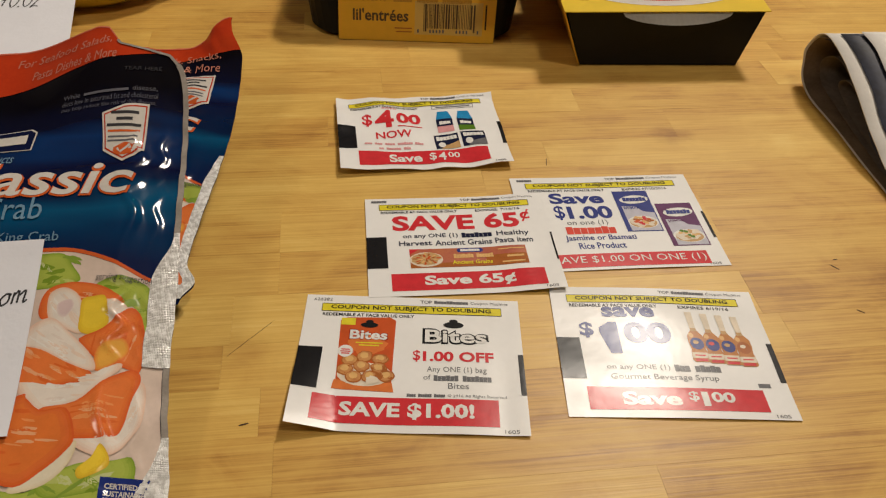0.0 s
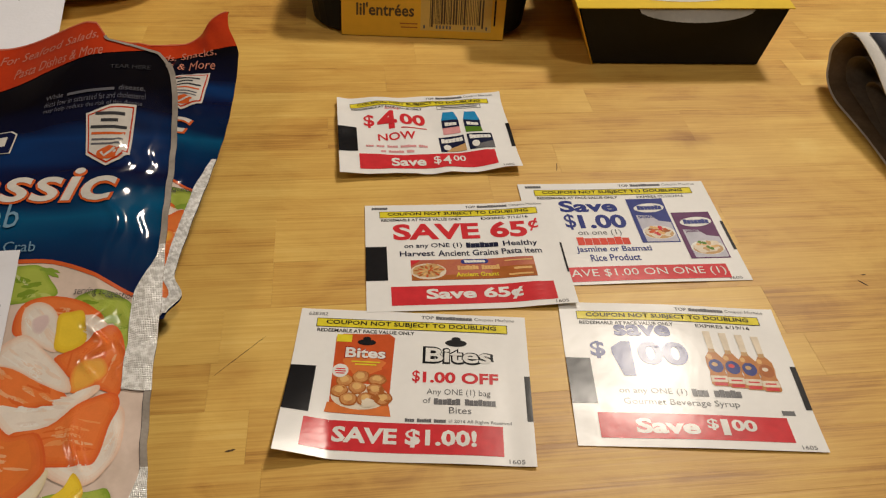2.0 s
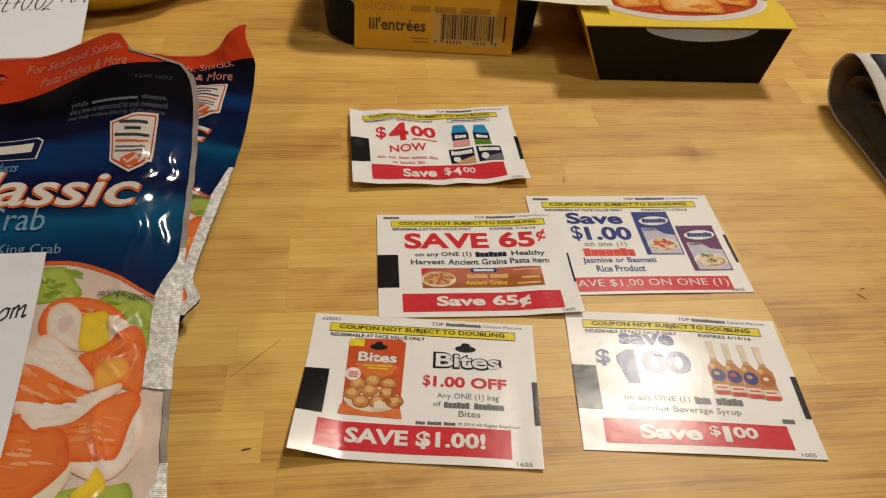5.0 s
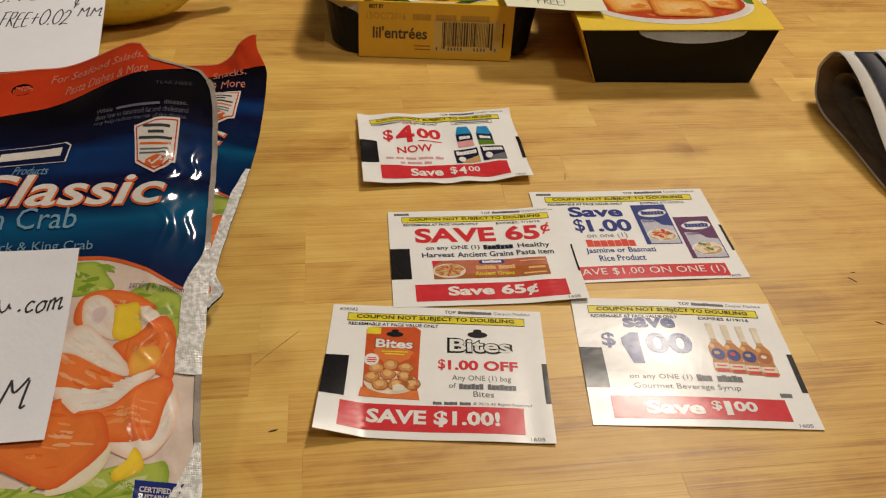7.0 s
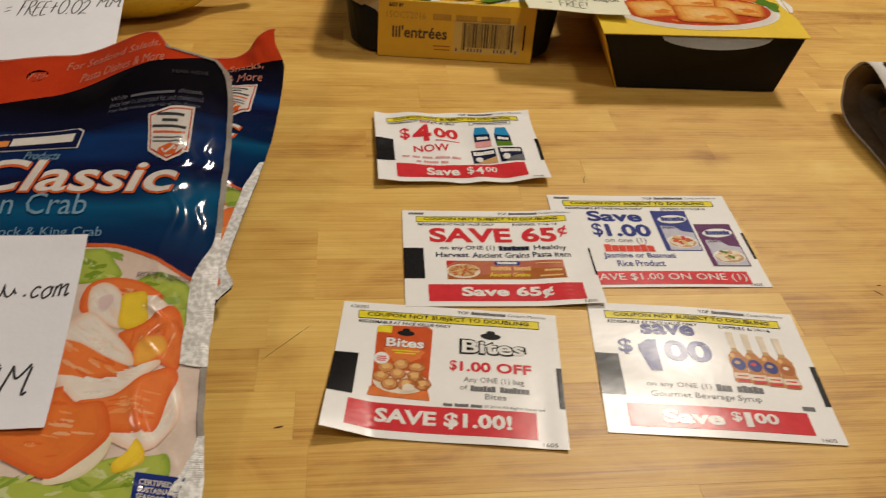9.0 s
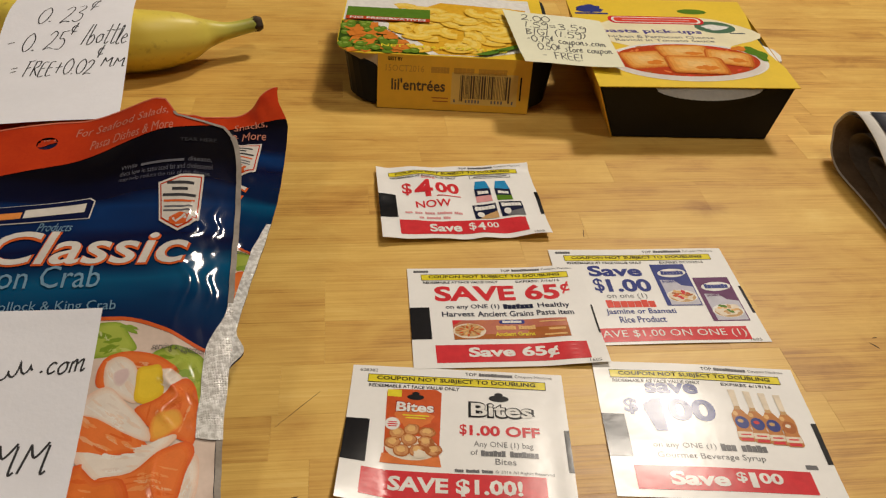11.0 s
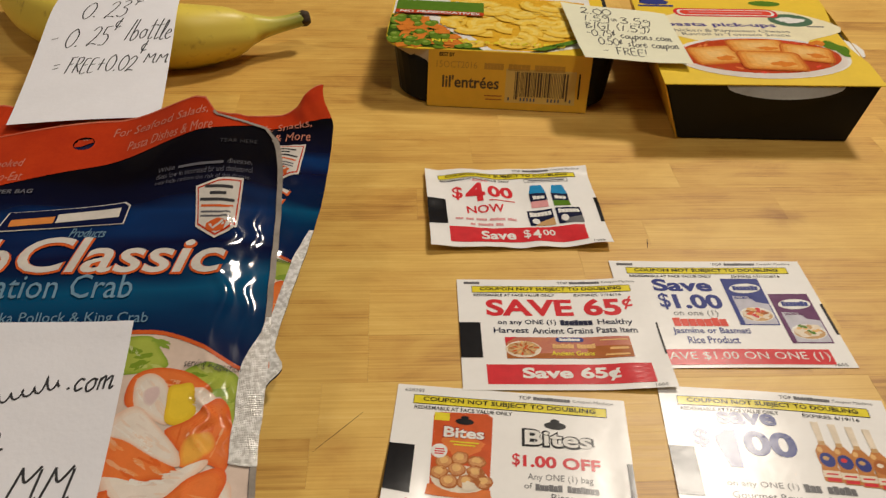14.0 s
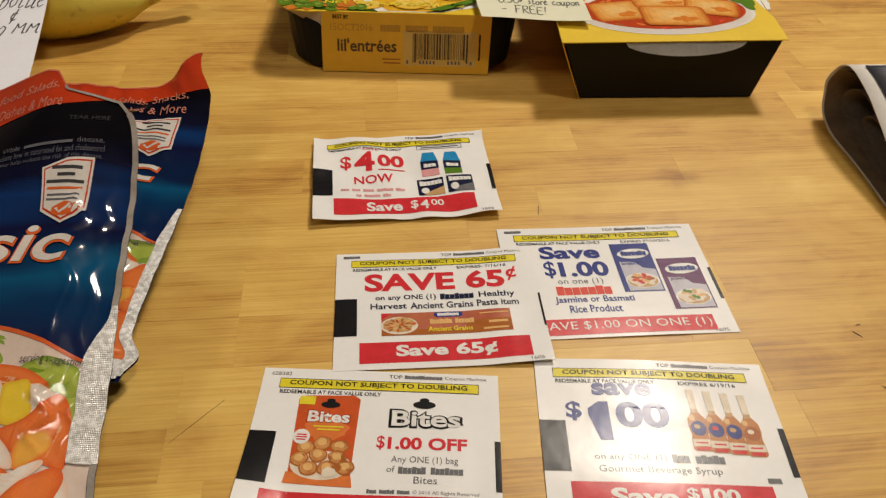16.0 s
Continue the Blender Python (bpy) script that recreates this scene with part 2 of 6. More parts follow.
# strokes of a hand-printed alphabet, each glyph 1 high
PEN = {
    "0": (0.62, [[(0.34, 1.0), (0.10, 0.75), (0.06, 0.32), (0.26, 0.0), (0.52, 0.16), (0.60, 0.62), (0.38, 0.98), (0.28, 0.92)]]),
    "1": (0.30, [[(0.22, 1.0), (0.15, 0.5), (0.10, 0.0)]]),
    "2": (0.58, [[(0.08, 0.80), (0.28, 1.0), (0.48, 0.84), (0.36, 0.45), (0.04, 0.04), (0.10, 0.02)], [(0.06, 0.03), (0.28, 0.07), (0.54, 0.0)]]),
    "3": (0.56, [[(0.10, 0.92), (0.34, 1.0), (0.46, 0.80), (0.22, 0.55), (0.46, 0.42), (0.48, 0.14), (0.24, 0.0), (0.04, 0.10)]]),
    "5": (0.56, [[(0.16, 0.98), (0.12, 0.60), (0.34, 0.58), (0.48, 0.34), (0.34, 0.04), (0.04, 0.06)], [(0.16, 0.97), (0.50, 1.0)]]),
    "7": (0.52, [[(0.06, 0.94), (0.48, 0.98), (0.30, 0.5), (0.18, 0.0)]]),
    "9": (0.52, [[(0.44, 0.86), (0.22, 1.0), (0.08, 0.76), (0.24, 0.58), (0.44, 0.84), (0.44, 0.4), (0.36, -0.1), (0.10, -0.16)]]),
    ".": (0.26, [[(0.08, 0.0), (0.12, 0.05), (0.14, 0.0)]]),
    "!": (0.24, [[(0.14, 1.0), (0.10, 0.35)], [(0.08, 0.02), (0.10, 0.08)]]),
    "c": (0.40, [[(0.34, 0.42), (0.18, 0.50), (0.06, 0.26), (0.16, 0.02), (0.36, 0.10)]]),
    "¢": (0.36, [[(0.30, 0.78), (0.14, 0.84), (0.05, 0.62), (0.14, 0.42), (0.32, 0.50)], [(0.26, 1.05), (0.10, 0.24)]]),
    "/": (0.30, [[(0.26, 1.05), (0.06, -0.05)]]),
    "-": (0.50, [[(0.06, 0.42), (0.40, 0.46)]]),
    "=": (0.55, [[(0.08, 0.30), (0.44, 0.36)], [(0.04, 0.55), (0.42, 0.60)]]),
    "+": (0.62, [[(0.06, 0.45), (0.52, 0.50)], [(0.32, 0.84), (0.24, 0.10)]]),
    "(": (0.28, [[(0.22, 1.05), (0.06, 0.6), (0.16, -0.08)]]),
    ")": (0.28, [[(0.08, 1.05), (0.22, 0.6), (0.04, -0.08)]]),
    "F": (0.52, [[(0.16, 0.96), (0.12, 0.0)], [(0.04, 0.98), (0.50, 1.0)], [(0.13, 0.52), (0.40, 0.56)]]),
    "R": (0.54, [[(0.10, 0.0), (0.12, 0.98)], [(0.06, 0.94), (0.42, 0.96), (0.40, 0.62), (0.14, 0.52)], [(0.14, 0.52), (0.50, 0.0)]]),
    "E": (0.50, [[(0.44, 0.98), (0.10, 0.94), (0.08, 0.04), (0.44, 0.02)], [(0.10, 0.52), (0.36, 0.54)]]),
    "M": (0.80, [[(0.04, 0.0), (0.16, 0.96)], [(0.16, 0.94), (0.34, 0.52), (0.60, 0.98)], [(0.62, 0.96), (0.62, 0.04), (0.74, 0.06)]]),
    "B": (0.52, [[(0.10, 0.0), (0.12, 1.0)], [(0.08, 0.98), (0.42, 0.86), (0.14, 0.54), (0.46, 0.28), (0.08, 0.0)]]),
    "G": (0.58, [[(0.48, 0.86), (0.22, 1.0), (0.06, 0.5), (0.26, 0.0), (0.50, 0.20), (0.50, 0.46)], [(0.30, 0.45), (0.56, 0.47)]]),
    "b": (0.44, [[(0.12, 1.05), (0.06, 0.04), (0.26, 0.0), (0.36, 0.26), (0.22, 0.48), (0.08, 0.30)]]),
    "o": (0.44, [[(0.22, 0.50), (0.06, 0.30), (0.16, 0.02), (0.36, 0.14), (0.34, 0.42), (0.22, 0.50), (0.42, 0.42)]]),
    "t": (0.36, [[(0.20, 0.95), (0.14, 0.10), (0.22, 0.0), (0.34, 0.08)], [(0.0, 0.60), (0.40, 0.66)]]),
    "l": (0.26, [[(0.06, 0.08), (0.22, 0.80), (0.14, 0.98), (0.08, 0.20), (0.14, 0.0), (0.26, 0.06)]]),
    "e": (0.40, [[(0.06, 0.24), (0.30, 0.34), (0.20, 0.50), (0.06, 0.24), (0.18, 0.0), (0.38, 0.10)]]),
    "m": (0.66, [[(0.06, 0.48), (0.08, 0.0)], [(0.08, 0.34), (0.22, 0.50), (0.28, 0.0)], [(0.28, 0.34), (0.46, 0.50), (0.50, 0.02), (0.62, 0.10)]]),
    "n": (0.46, [[(0.06, 0.48), (0.08, 0.0)], [(0.08, 0.34), (0.26, 0.50), (0.30, 0.02), (0.42, 0.10)]]),
    "u": (0.46, [[(0.06, 0.48), (0.08, 0.06), (0.24, 0.02), (0.32, 0.46)], [(0.32, 0.46), (0.34, 0.02), (0.44, 0.08)]]),
    "p": (0.44, [[(0.08, 0.50), (0.06, -0.36)], [(0.08, 0.36), (0.28, 0.50), (0.36, 0.22), (0.18, 0.0), (0.06, 0.12)]]),
    "s": (0.38, [[(0.30, 0.46), (0.12, 0.44), (0.28, 0.18), (0.06, 0.02)]]),
    "r": (0.34, [[(0.06, 0.48), (0.10, 0.0)], [(0.10, 0.32), (0.20, 0.48), (0.32, 0.44)]]),
    " ": (0.40, []),
}


def W(body, x0, y0, x1, y1, width, slant=0.12, seed=1):
    """Hand-printed words: pen strokes through the box, each letter a little uneven."""
    rnd, out, x = random.Random(seed), [], 0.0
    total = sum(PEN[ch][0] for ch in body)
    k = (x1 - x0) / total
    for ch in body:
        wide, lines = PEN[ch]
        up, grow = rnd.uniform(-0.05, 0.05), rnd.uniform(0.92, 1.08)
        for line in lines:
            pts = bezier_chain([(x + px, up + grow * py) for px, py in line], 5)
            out += stroke([(x0 + k * px + slant * py * (y1 - y0), y0 + py * (y1 - y0)) for px, py in pts], width)
        x += wide
    return out


def word_bars(x0, y0, x1, y1, marks):
    """A word that is not lettered: one plain bar a letter, tall or low as it stood ('|' tall, 'i' low)."""
    n = len(marks)
    step = (x1 - x0) / n
    return sum([R(x0 + step * (i + 0.02), y0, x0 + step * (i + 0.96), y1 if ch == "|" else y0 + 0.86 * (y1 - y0)) for i, ch in enumerate(marks) if ch != " "], [])


def scribble(x0, y, x1, height, n, width, seed):
    """Handwriting that cannot be read: running loops of uneven height."""
    rnd, pts = random.Random(seed), []
    for k in range(n):
        tall, wide = rnd.choice((0.55, 0.6, 0.65, 0.6, 1.15)), rnd.uniform(0.75, 1.2)
        for i in range(8):
            a = i / 8 * 2 * math.pi
            pts.append((x0 + (x1 - x0) * (k + i / 8) / n + 0.20 * (x1 - x0) / n * wide * math.sin(a), y + height * tall * (0.5 - 0.5 * math.cos(a)) + 0.15 * height * (x1 - x0) * 10 * k / n))
    return stroke(pts, width)


def printed(name, shapes, material, parent, S, h=0.00012, step=0.006, label=""):
    """Ink on a sheet: the shapes cut fine enough to follow the sheet S."""
    bm = bmesh.new()
    for pts, faces in shapes:
        vs = [bm.verts.new((x, y, 0)) for x, y in pts]
        for f in faces:
            try:
                bm.faces.new([vs[i] for i in f])
            except ValueError:
                pass
    if len(shapes) > 1:
        bmesh.ops.remove_doubles(bm, verts=bm.verts, dist=1e-7)
    bmesh.ops.triangulate(bm, faces=bm.faces)
    for _ in range(8):
        es = [e for e in bm.edges if e.calc_length() > step]
        if not es:
            break
        bmesh.ops.subdivide_edges(bm, edges=es, cuts=1)
        bmesh.ops.triangulate(bm, faces=[f for f in bm.faces if len(f.verts) > 3])
    for f in bm.faces:
        f.normal_update()
        if f.normal.z < 0:
            f.normal_flip()
    for v in bm.verts:
        v.co = S(v.co.x, v.co.y, h)
    me = bpy.data.meshes.new(name)
    bm.to_mesh(me)
    bm.free()
    me.polygons.foreach_set("use_smooth", [True] * len(me.polygons))
    me.materials.append(material)
    ob = new(name, me)
    ob.parent = parent
    return tagged(ob, label)


def smooth_step(a, b, x):
    k = min(1.0, max(0.0, (x - a) / (b - a)))
    return k * k * (3 - 2 * k)


# ---- the room round the table ----
def wall(name, x0, y0, z0, x1, y1, z1, material):
    bm = bmesh.new()
    box(bm, x0, y0, z0, x1, y1, z1)
    return tagged(finish(name, bm, material), kind="structure")


wall("floor", -2.2, -2.0, -1.0, 2.2, 2.8, -0.9, M_FLOOR)
wall("ceiling", -2.2, -2.0, 1.62, 2.2, 2.8, 1.72, M_CEIL)
wall("wall_north", -2.2, 2.8, -0.9, 2.2, 2.9, 1.62, M_WALL)
wall("wall_south", -2.2, -2.1, -0.9, 2.2, -2.0, 1.62, M_WALL)
wall("wall_east", 2.2, -2.0, -0.9, 2.3, 2.8, 1.62, M_WALL)
wall("wall_west", -2.3, -2.0, -0.9, -2.2, 2.8, 1.62, M_WALL)



def unseen_can_trim(x, y):
    """An added, unseen recessed can: trim ring and a pale inner cone."""
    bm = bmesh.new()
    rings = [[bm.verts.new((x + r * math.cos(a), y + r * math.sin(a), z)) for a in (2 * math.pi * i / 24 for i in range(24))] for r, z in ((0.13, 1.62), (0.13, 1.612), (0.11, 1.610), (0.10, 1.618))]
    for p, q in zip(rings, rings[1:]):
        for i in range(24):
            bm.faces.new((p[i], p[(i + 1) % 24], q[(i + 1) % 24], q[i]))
    tagged(finish("unseen_can_trim", bm, M_CEIL), kind="structure")


# trim rings added over the three lamps, out of view
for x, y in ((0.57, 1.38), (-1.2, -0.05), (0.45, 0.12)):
    unseen_can_trim(x, y)

# ---- butcher-block table ----
GRAIN = 9.3
table = empty("butcher_block_table", pose(0, 0, 0, 0, 0, GRAIN), "oiled light wood butcher-block table top of glued staves", "table")
T_P0, T_P1, T_Q0, T_Q1 = -0.75, 0.95, -0.02, 1.05
bm = bmesh.new()
box(bm, T_P0, T_Q0, -0.04, T_P1, T_Q1, -0.0022, 0.002)
part("core", bm, M_GLUE, table)
for px in (T_P0 + 0.06, T_P1 - 0.06):
    for qy in (T_Q0 + 0.06, T_Q1 - 0.06):
        bm = bmesh.new()
        box(bm, px - 0.035, qy - 0.035, -0.9, px + 0.035, qy + 0.035, -0.04, 0.003)
        part("leg", bm, M_CAB, table)
SEAMS = [-0.02, 0.008, 0.034, 0.060, 0.085, 0.111, 0.136, 0.152, 0.178, 0.204, 0.2275, 0.2505, 0.279, 0.307, 0.337, 0.367, 0.393, 0.4237, 0.4497, 0.4807,
         0.508, 0.534, 0.561, 0.588, 0.613, 0.640, 0.667, 0.693, 0.72, 0.746, 0.773, 0.80, 0.826, 0.853, 0.88, 0.906, 0.932, 0.959, 0.985, 1.012, 1.05]
JOINTS = {0.152: 0.140, 0.178: -0.0043, 0.2275: -0.027, 0.279: -0.0051, 0.367: 0.1423, 0.4237: 0.1738, 0.4497: 0.0536}
rnd = random.Random(4)
for a, c in zip(SEAMS, SEAMS[1:]):
    cuts = [JOINTS.get(a, rnd.uniform(-0.2, 0.25))]
    while cuts[0] > T_P0 + 0.3:
        cuts.insert(0, cuts[0] - rnd.uniform(0.19, 0.34))
    while cuts[-1] < T_P1 - 0.3:
        cuts.append(cuts[-1] + rnd.uniform(0.19, 0.34))
    cuts = [T_P0] + [x for x in cuts if T_P0 + 0.05 < x < T_P1 - 0.05] + [T_P1]
    for x0, x1 in zip(cuts, cuts[1:]):
        bm = bmesh.new()
        lift = rnd.uniform(-0.00003, 0.00003)
        box(bm, x0 + 0.00002, a + 0.00001, -0.003, x1 - 0.00002, c - 0.00001, lift, 0.00004)
        part("stave", bm, M_WOOD, table)

# small dark checks in the wood
M_CHECK = paint("wood_check", (0.05, 0.025, 0.01), 0.8)
for p, q, a, w, r in ((0.266, 0.2778, 0.0026, 0.0004, -0.9), (0.2635, 0.2483, 0.0020, 0.0004, -0.6), (0.2690, 0.2830, 0.0014, 0.0003, 0.1), (0.1405, 0.372, 0.0040, 0.0002, 1.35), (-0.016, 0.210, 0.0020, 0.0004, 0.2), (-0.016, 0.2536, 0.0138, 0.00009, 0.785)):
    bm = bmesh.new()
    ring = [bm.verts.new((p + a * math.cos(t) * math.cos(r) - w * math.sin(t) * math.sin(r), q + a * math.cos(t) * math.sin(r) + w * math.sin(t) * math.cos(r), z)) for z in (0.00002, 0.00009) for t in (2 * math.pi * i / 10 for i in range(10))]
    for i in range(10):
        bm.faces.new((ring[i], ring[(i + 1) % 10], ring[10 + (i + 1) % 10], ring[10 + i]))
    bm.faces.new(ring[10:])
    bm.faces.new(ring[:10])
    part("wood_check", bm, M_CHECK, table)

# ---- coupons ----
CW, CD = 0.0955, 0.0725


def coupon(at, turn, base, wave, label, size=(CW, CD)):
    """A till coupon of thin glossy paper. Returns its paper and the paper's surface in shares of its width and depth."""
    ob = empty("coupon", pose(at[0], at[1], 0, 0, 0, turn), label, "coupon", "coupons on the table")

    def S(s, t, h=0.0):
        return Vector(((s - 0.5) * size[0], (t - 0.5) * size[1], base + wave(s, t) + h))

    return part("paper", slab(S, 1, 1, 40, 30, 0.00012), M_SHINE, ob, smooth=True), S


CREASED = set()


def ink_on(ob, S, name, shapes, material, h=0.00012, label=""):
    creased = ob.name in CREASED
    for shape in shapes:
        printed(name, [shape], material, ob, S, h * (1.6 if creased else 1.0), 0.022 if creased else 0.05, label)


def coupon_frame(ob, S, number=True, expires="", mR=(0.976, 0.265, 1.0, 0.56), mark=True):
    ink_on(ob, S, "yellow_banner", R(0.078, 0.865, 0.915, 0.927), M_YELLOW)
    ink_on(ob, S, "banner_outline", R(0.076, 0.925, 0.917, 0.929) + R(0.076, 0.863, 0.917, 0.867) + R(0.076, 0.863, 0.0785, 0.929) + R(0.9145, 0.863, 0.917, 0.929), M_BLACK, 0.00018)
    ink_on(ob, S, "banner_text", T("COUPON NOT SUBJECT TO DOUBLING", 0.118, 0.876, 0.868, 0.917, 0.018), M_BLACK, 0.00024)
    ink_on(ob, S, "small_print", T("REDEEMABLE AT FACE VALUE ONLY", 0.084, 0.826, 0.508, 0.852, 0.02) + (T(expires, 0.61, 0.824, 0.86, 0.85, 0.01) if expires else []), M_BLACK)
    ink_on(ob, S, "top_mark", T("TOP", 0.535, 0.952, 0.59, 0.978, 0.018) + word_bars(0.60, 0.953, 0.762, 0.978, "|iii||iiiii") + T("Coupon Machine", 0.772, 0.95, 0.95, 0.978), M_GREY)
    if number:
        ink_on(ob, S, "number", T(number, 0.035, 0.950, 0.120, 0.974) if isinstance(number, str) else word_bars(0.035, 0.950, 0.120, 0.974, "||||||"), M_GREY)
    if mark:
        ink_on(ob, S, "black_mark", R(0.0, 0.262, 0.106, 0.575), M_BLACK)
    ink_on(ob, S, "black_mark", R(*mR), M_BLACK)
    ink_on(ob, S, "corner_number", T("1605", 0.895, 0.012, 0.955, 0.036), M_GREY)


# bites coupon
def bend_a(s, t):
    fold = max(0.0, 0.17 - s * 0.9 + (0.25 - t) * 0.08)
    return 0.00025 + 0.030 * fold * smooth_step(0.75, 0.0, t) + 0.0006 * math.sin(5 * s + 1) ** 2 * (1 - t) + 0.0006 * smooth_step(0.9, 1.0, s) * (1 - t)


c1, S1 = coupon((0.0125, 0.2410), 2.4, 0.0004, bend_a, "glossy white coupon with red bag of breaded bites and red bar")
coupon_frame(c1, S1, number="628382")
bag = [(0.172, 0.79), (0.20, 0.815), (0.40, 0.825), (0.425, 0.80), (0.418, 0.30), (0.43, 0.265), (0.165, 0.275), (0.18, 0.32)]
ink_on(c1, S1, "product_picture", P(*bag), M_ORANGE)
ink_on(c1, S1, "picture_tan", P((0.172, 0.34), (0.421, 0.33), (0.43, 0.266), (0.166, 0.276)), M_ORANGELIGHT, 0.00015)
ink_on(c1, S1, "picture_glow", blob(0.30, 0.60, 0.085, 0.075, 0, 4, 0.2), M_ORANGELIGHT, 0.00015)
ink_on(c1, S1, "picture_tab", R(0.175, 0.755, 0.24, 0.81), M_YELLOW, 0.00021)
ink_on(c1, S1, "picture_plate", E(0.300, 0.385, 0.118, 0.085), M_CREAM, 0.00018)
for k, (x, y) in enumerate(((0.232, 0.485), (0.296, 0.512), (0.365, 0.495), (0.215, 0.415), (0.285, 0.440), (0.360, 0.430), (0.395, 0.375), (0.255, 0.362), (0.325, 0.368))):
    for mm, r in ((M_CRUST, 1.0), (M_BROWN, 0.86), (M_CRUSTLIGHT, 0.50)):
        ink_on(c1, S1, "picture_bite", blob(x - 0.004 * (1 - r), y + 0.02 * (1 - r), 0.037 * r, 0.044 * r, 0, k, 0.12, 16), mm, 0.00020 + 0.000012 * k + 0.000004 * (1 - r))
ink_on(c1, S1, "picture_crumb", blob(0.338, 0.345, 0.030, 0.030, 0.3, 8, 0.3, 16), M_CREAM, 0.00034)
ink_on(c1, S1, "picture_seal", E(0.208, 0.550, 0.034, 0.046, 16), M_WHITE, 0.00027)
ink_on(c1, S1, "picture_seal_text", R(0.19, 0.558, 0.228, 0.566) + R(0.186, 0.543, 0.231, 0.551) + R(0.19, 0.528, 0.227, 0.536), M_RED, 0.0003)
ink_on(c1, S1, "picture_word_edge", T("Bites", 0.216, 0.640, 0.394, 0.722, 0.05), M_SAUCERED, 0.00022)
ink_on(c1, S1, "picture_word", T("Bites", 0.220, 0.644, 0.390, 0.716, 0.03), M_WHITE, 0.00026)
ink_on(c1, S1, "picture_emblem", E(0.305, 0.758, 0.040, 0.022, 14) + E(0.305, 0.785, 0.018, 0.014, 12), M_BLACK, 0.00024)
ink_on(c1, S1, "picture_text", R(0.25, 0.613, 0.37, 0.622) + R(0.265, 0.594, 0.355, 0.603), M_YELLOW, 0.00024)


def pill(x0, y0, x1, y1, n=6, kx=0.75):
    """A bar with round ends."""
    r = (y1 - y0) / 2
    out = [(x1 - r * kx + r * kx * math.sin(math.pi * i / n), y0 + r - r * math.cos(math.pi * i / n)) for i in range(n + 1)]
    out += [(x0 + r * kx - r * kx * math.sin(math.pi * i / n), y0 + r + r * math.cos(math.pi * i / n)) for i in range(n + 1)]
    return P(*out)


ink_on(c1, S1, "word_edge", T("Bites", 0.548, 0.624, 0.852, 0.748, 0.06) + R(0.560, 0.640, 0.60, 0.735), M_BLACK)
ink_on(c1, S1, "word", T("Bites", 0.560, 0.637, 0.840, 0.737, 0.022), M_WHITE, 0.0002)
ink_on(c1, S1, "emblem", E(0.69, 0.778, 0.047, 0.026) + E(0.69, 0.808, 0.02, 0.016), M_BLACK)
ink_on(c1, S1, "offer", T("$", 0.508, 0.488, 0.540, 0.575, 0.014) + T("1.00 OFF", 0.552, 0.494, 0.867, 0.569, 0.034), M_RED)
ink_on(c1, S1, "offer_text", T("Any ONE (1) bag", 0.57, 0.405, 0.832, 0.455) + T("of", 0.556, 0.360, 0.588, 0.395) + word_bars(0.60, 0.352, 0.852, 0.392, "|ii|i| |ii|iii") + T("Bites", 0.662, 0.298, 0.752, 0.338), M_GREY)
ink_on(c1, S1, "rights_line", word_bars(0.487, 0.238, 0.65, 0.26, "|iii |ii|i| |iiii") + T("© 2016 All Rights Reserved", 0.66, 0.235, 0.912, 0.26), M_GREY)
ink_on(c1, S1, "red_bar", R(0.092, 0.05, 0.876, 0.228), M_RED)
ink_on(c1, S1, "red_bar_text", T("SAVE $1.00!", 0.208, 0.085, 0.772, 0.195, 0.036), M_WHITE, 0.0002)


# pasta coupon
def bend_b(s, t):
    return 0.0003 + 0.0009 * smooth_step(0.6, 0.85, s) + 0.0007 * math.sin(9 * s + 3 * t) ** 2 * smooth_step(0.45, 1.0, s) + 0.0012 * smooth_step(0.85, 1.0, s) * smooth_step(0.5, 0.0, t)


c2, S2 = coupon((0.0318, 0.3168), 8.0, 0.0005, bend_b, "glossy white pasta coupon with red lettering and red bar", (0.0925, 0.0705))
coupon_frame(c2, S2, expires="EXPIRES: 7/16/16", mR=(0.99, 0.28, 1.0, 0.56))
ink_on(c2, S2, "offer", T("SAVE 65", 0.142, 0.635, 0.840, 0.80, 0.036) + T("¢", 0.852, 0.690, 0.905, 0.815, 0.02), M_RED)
ink_on(c2, S2, "offer_text", T("on any ONE (1)", 0.194, 0.545, 0.49, 0.60, 0.018) + word_bars(0.51, 0.548, 0.675, 0.598, "|ii|iii") + T("Healthy", 0.70, 0.535, 0.878, 0.600, 0.018)
       + T("Harvest", 0.170, 0.478, 0.345, 0.528, 0.018) + T("Ancient Grains Pasta item", 0.362, 0.472, 0.89, 0.528, 0.018), M_DARKNAVY)
ink_on(c2, S2, "product_picture", R(0.221, 0.255, 0.838, 0.44), paint("box_maroon_ink", (0.36, 0.05, 0.02), 0.4, scale=120, spread=(0.46, 0.11, 0.02)))
ink_on(c2, S2, "picture_band", R(0.221, 0.255, 0.838, 0.300) + R(0.62, 0.30, 0.838, 0.36), M_CRUST, 0.00015)
ink_on(c2, S2, "picture_plate", E(0.305, 0.335, 0.088, 0.072), M_CREAM, 0.00018)
ink_on(c2, S2, "picture_pasta", blob(0.305, 0.340, 0.078, 0.060, 0, 3, 0.2), M_TAN, 0.00020)
for k in range(22):
    a = k * 2.4
    r = 0.055 * math.sqrt((k + 0.5) / 22)
    ink_on(c2, S2, "picture_sauce", E(0.305 + 1.2 * r * math.cos(a), 0.340 + r * math.sin(a), 0.015, 0.006, 8, a), (M_ORANGE, M_CRUSTLIGHT, M_CRUST)[k % 3], 0.00022 + 0.000002 * k)
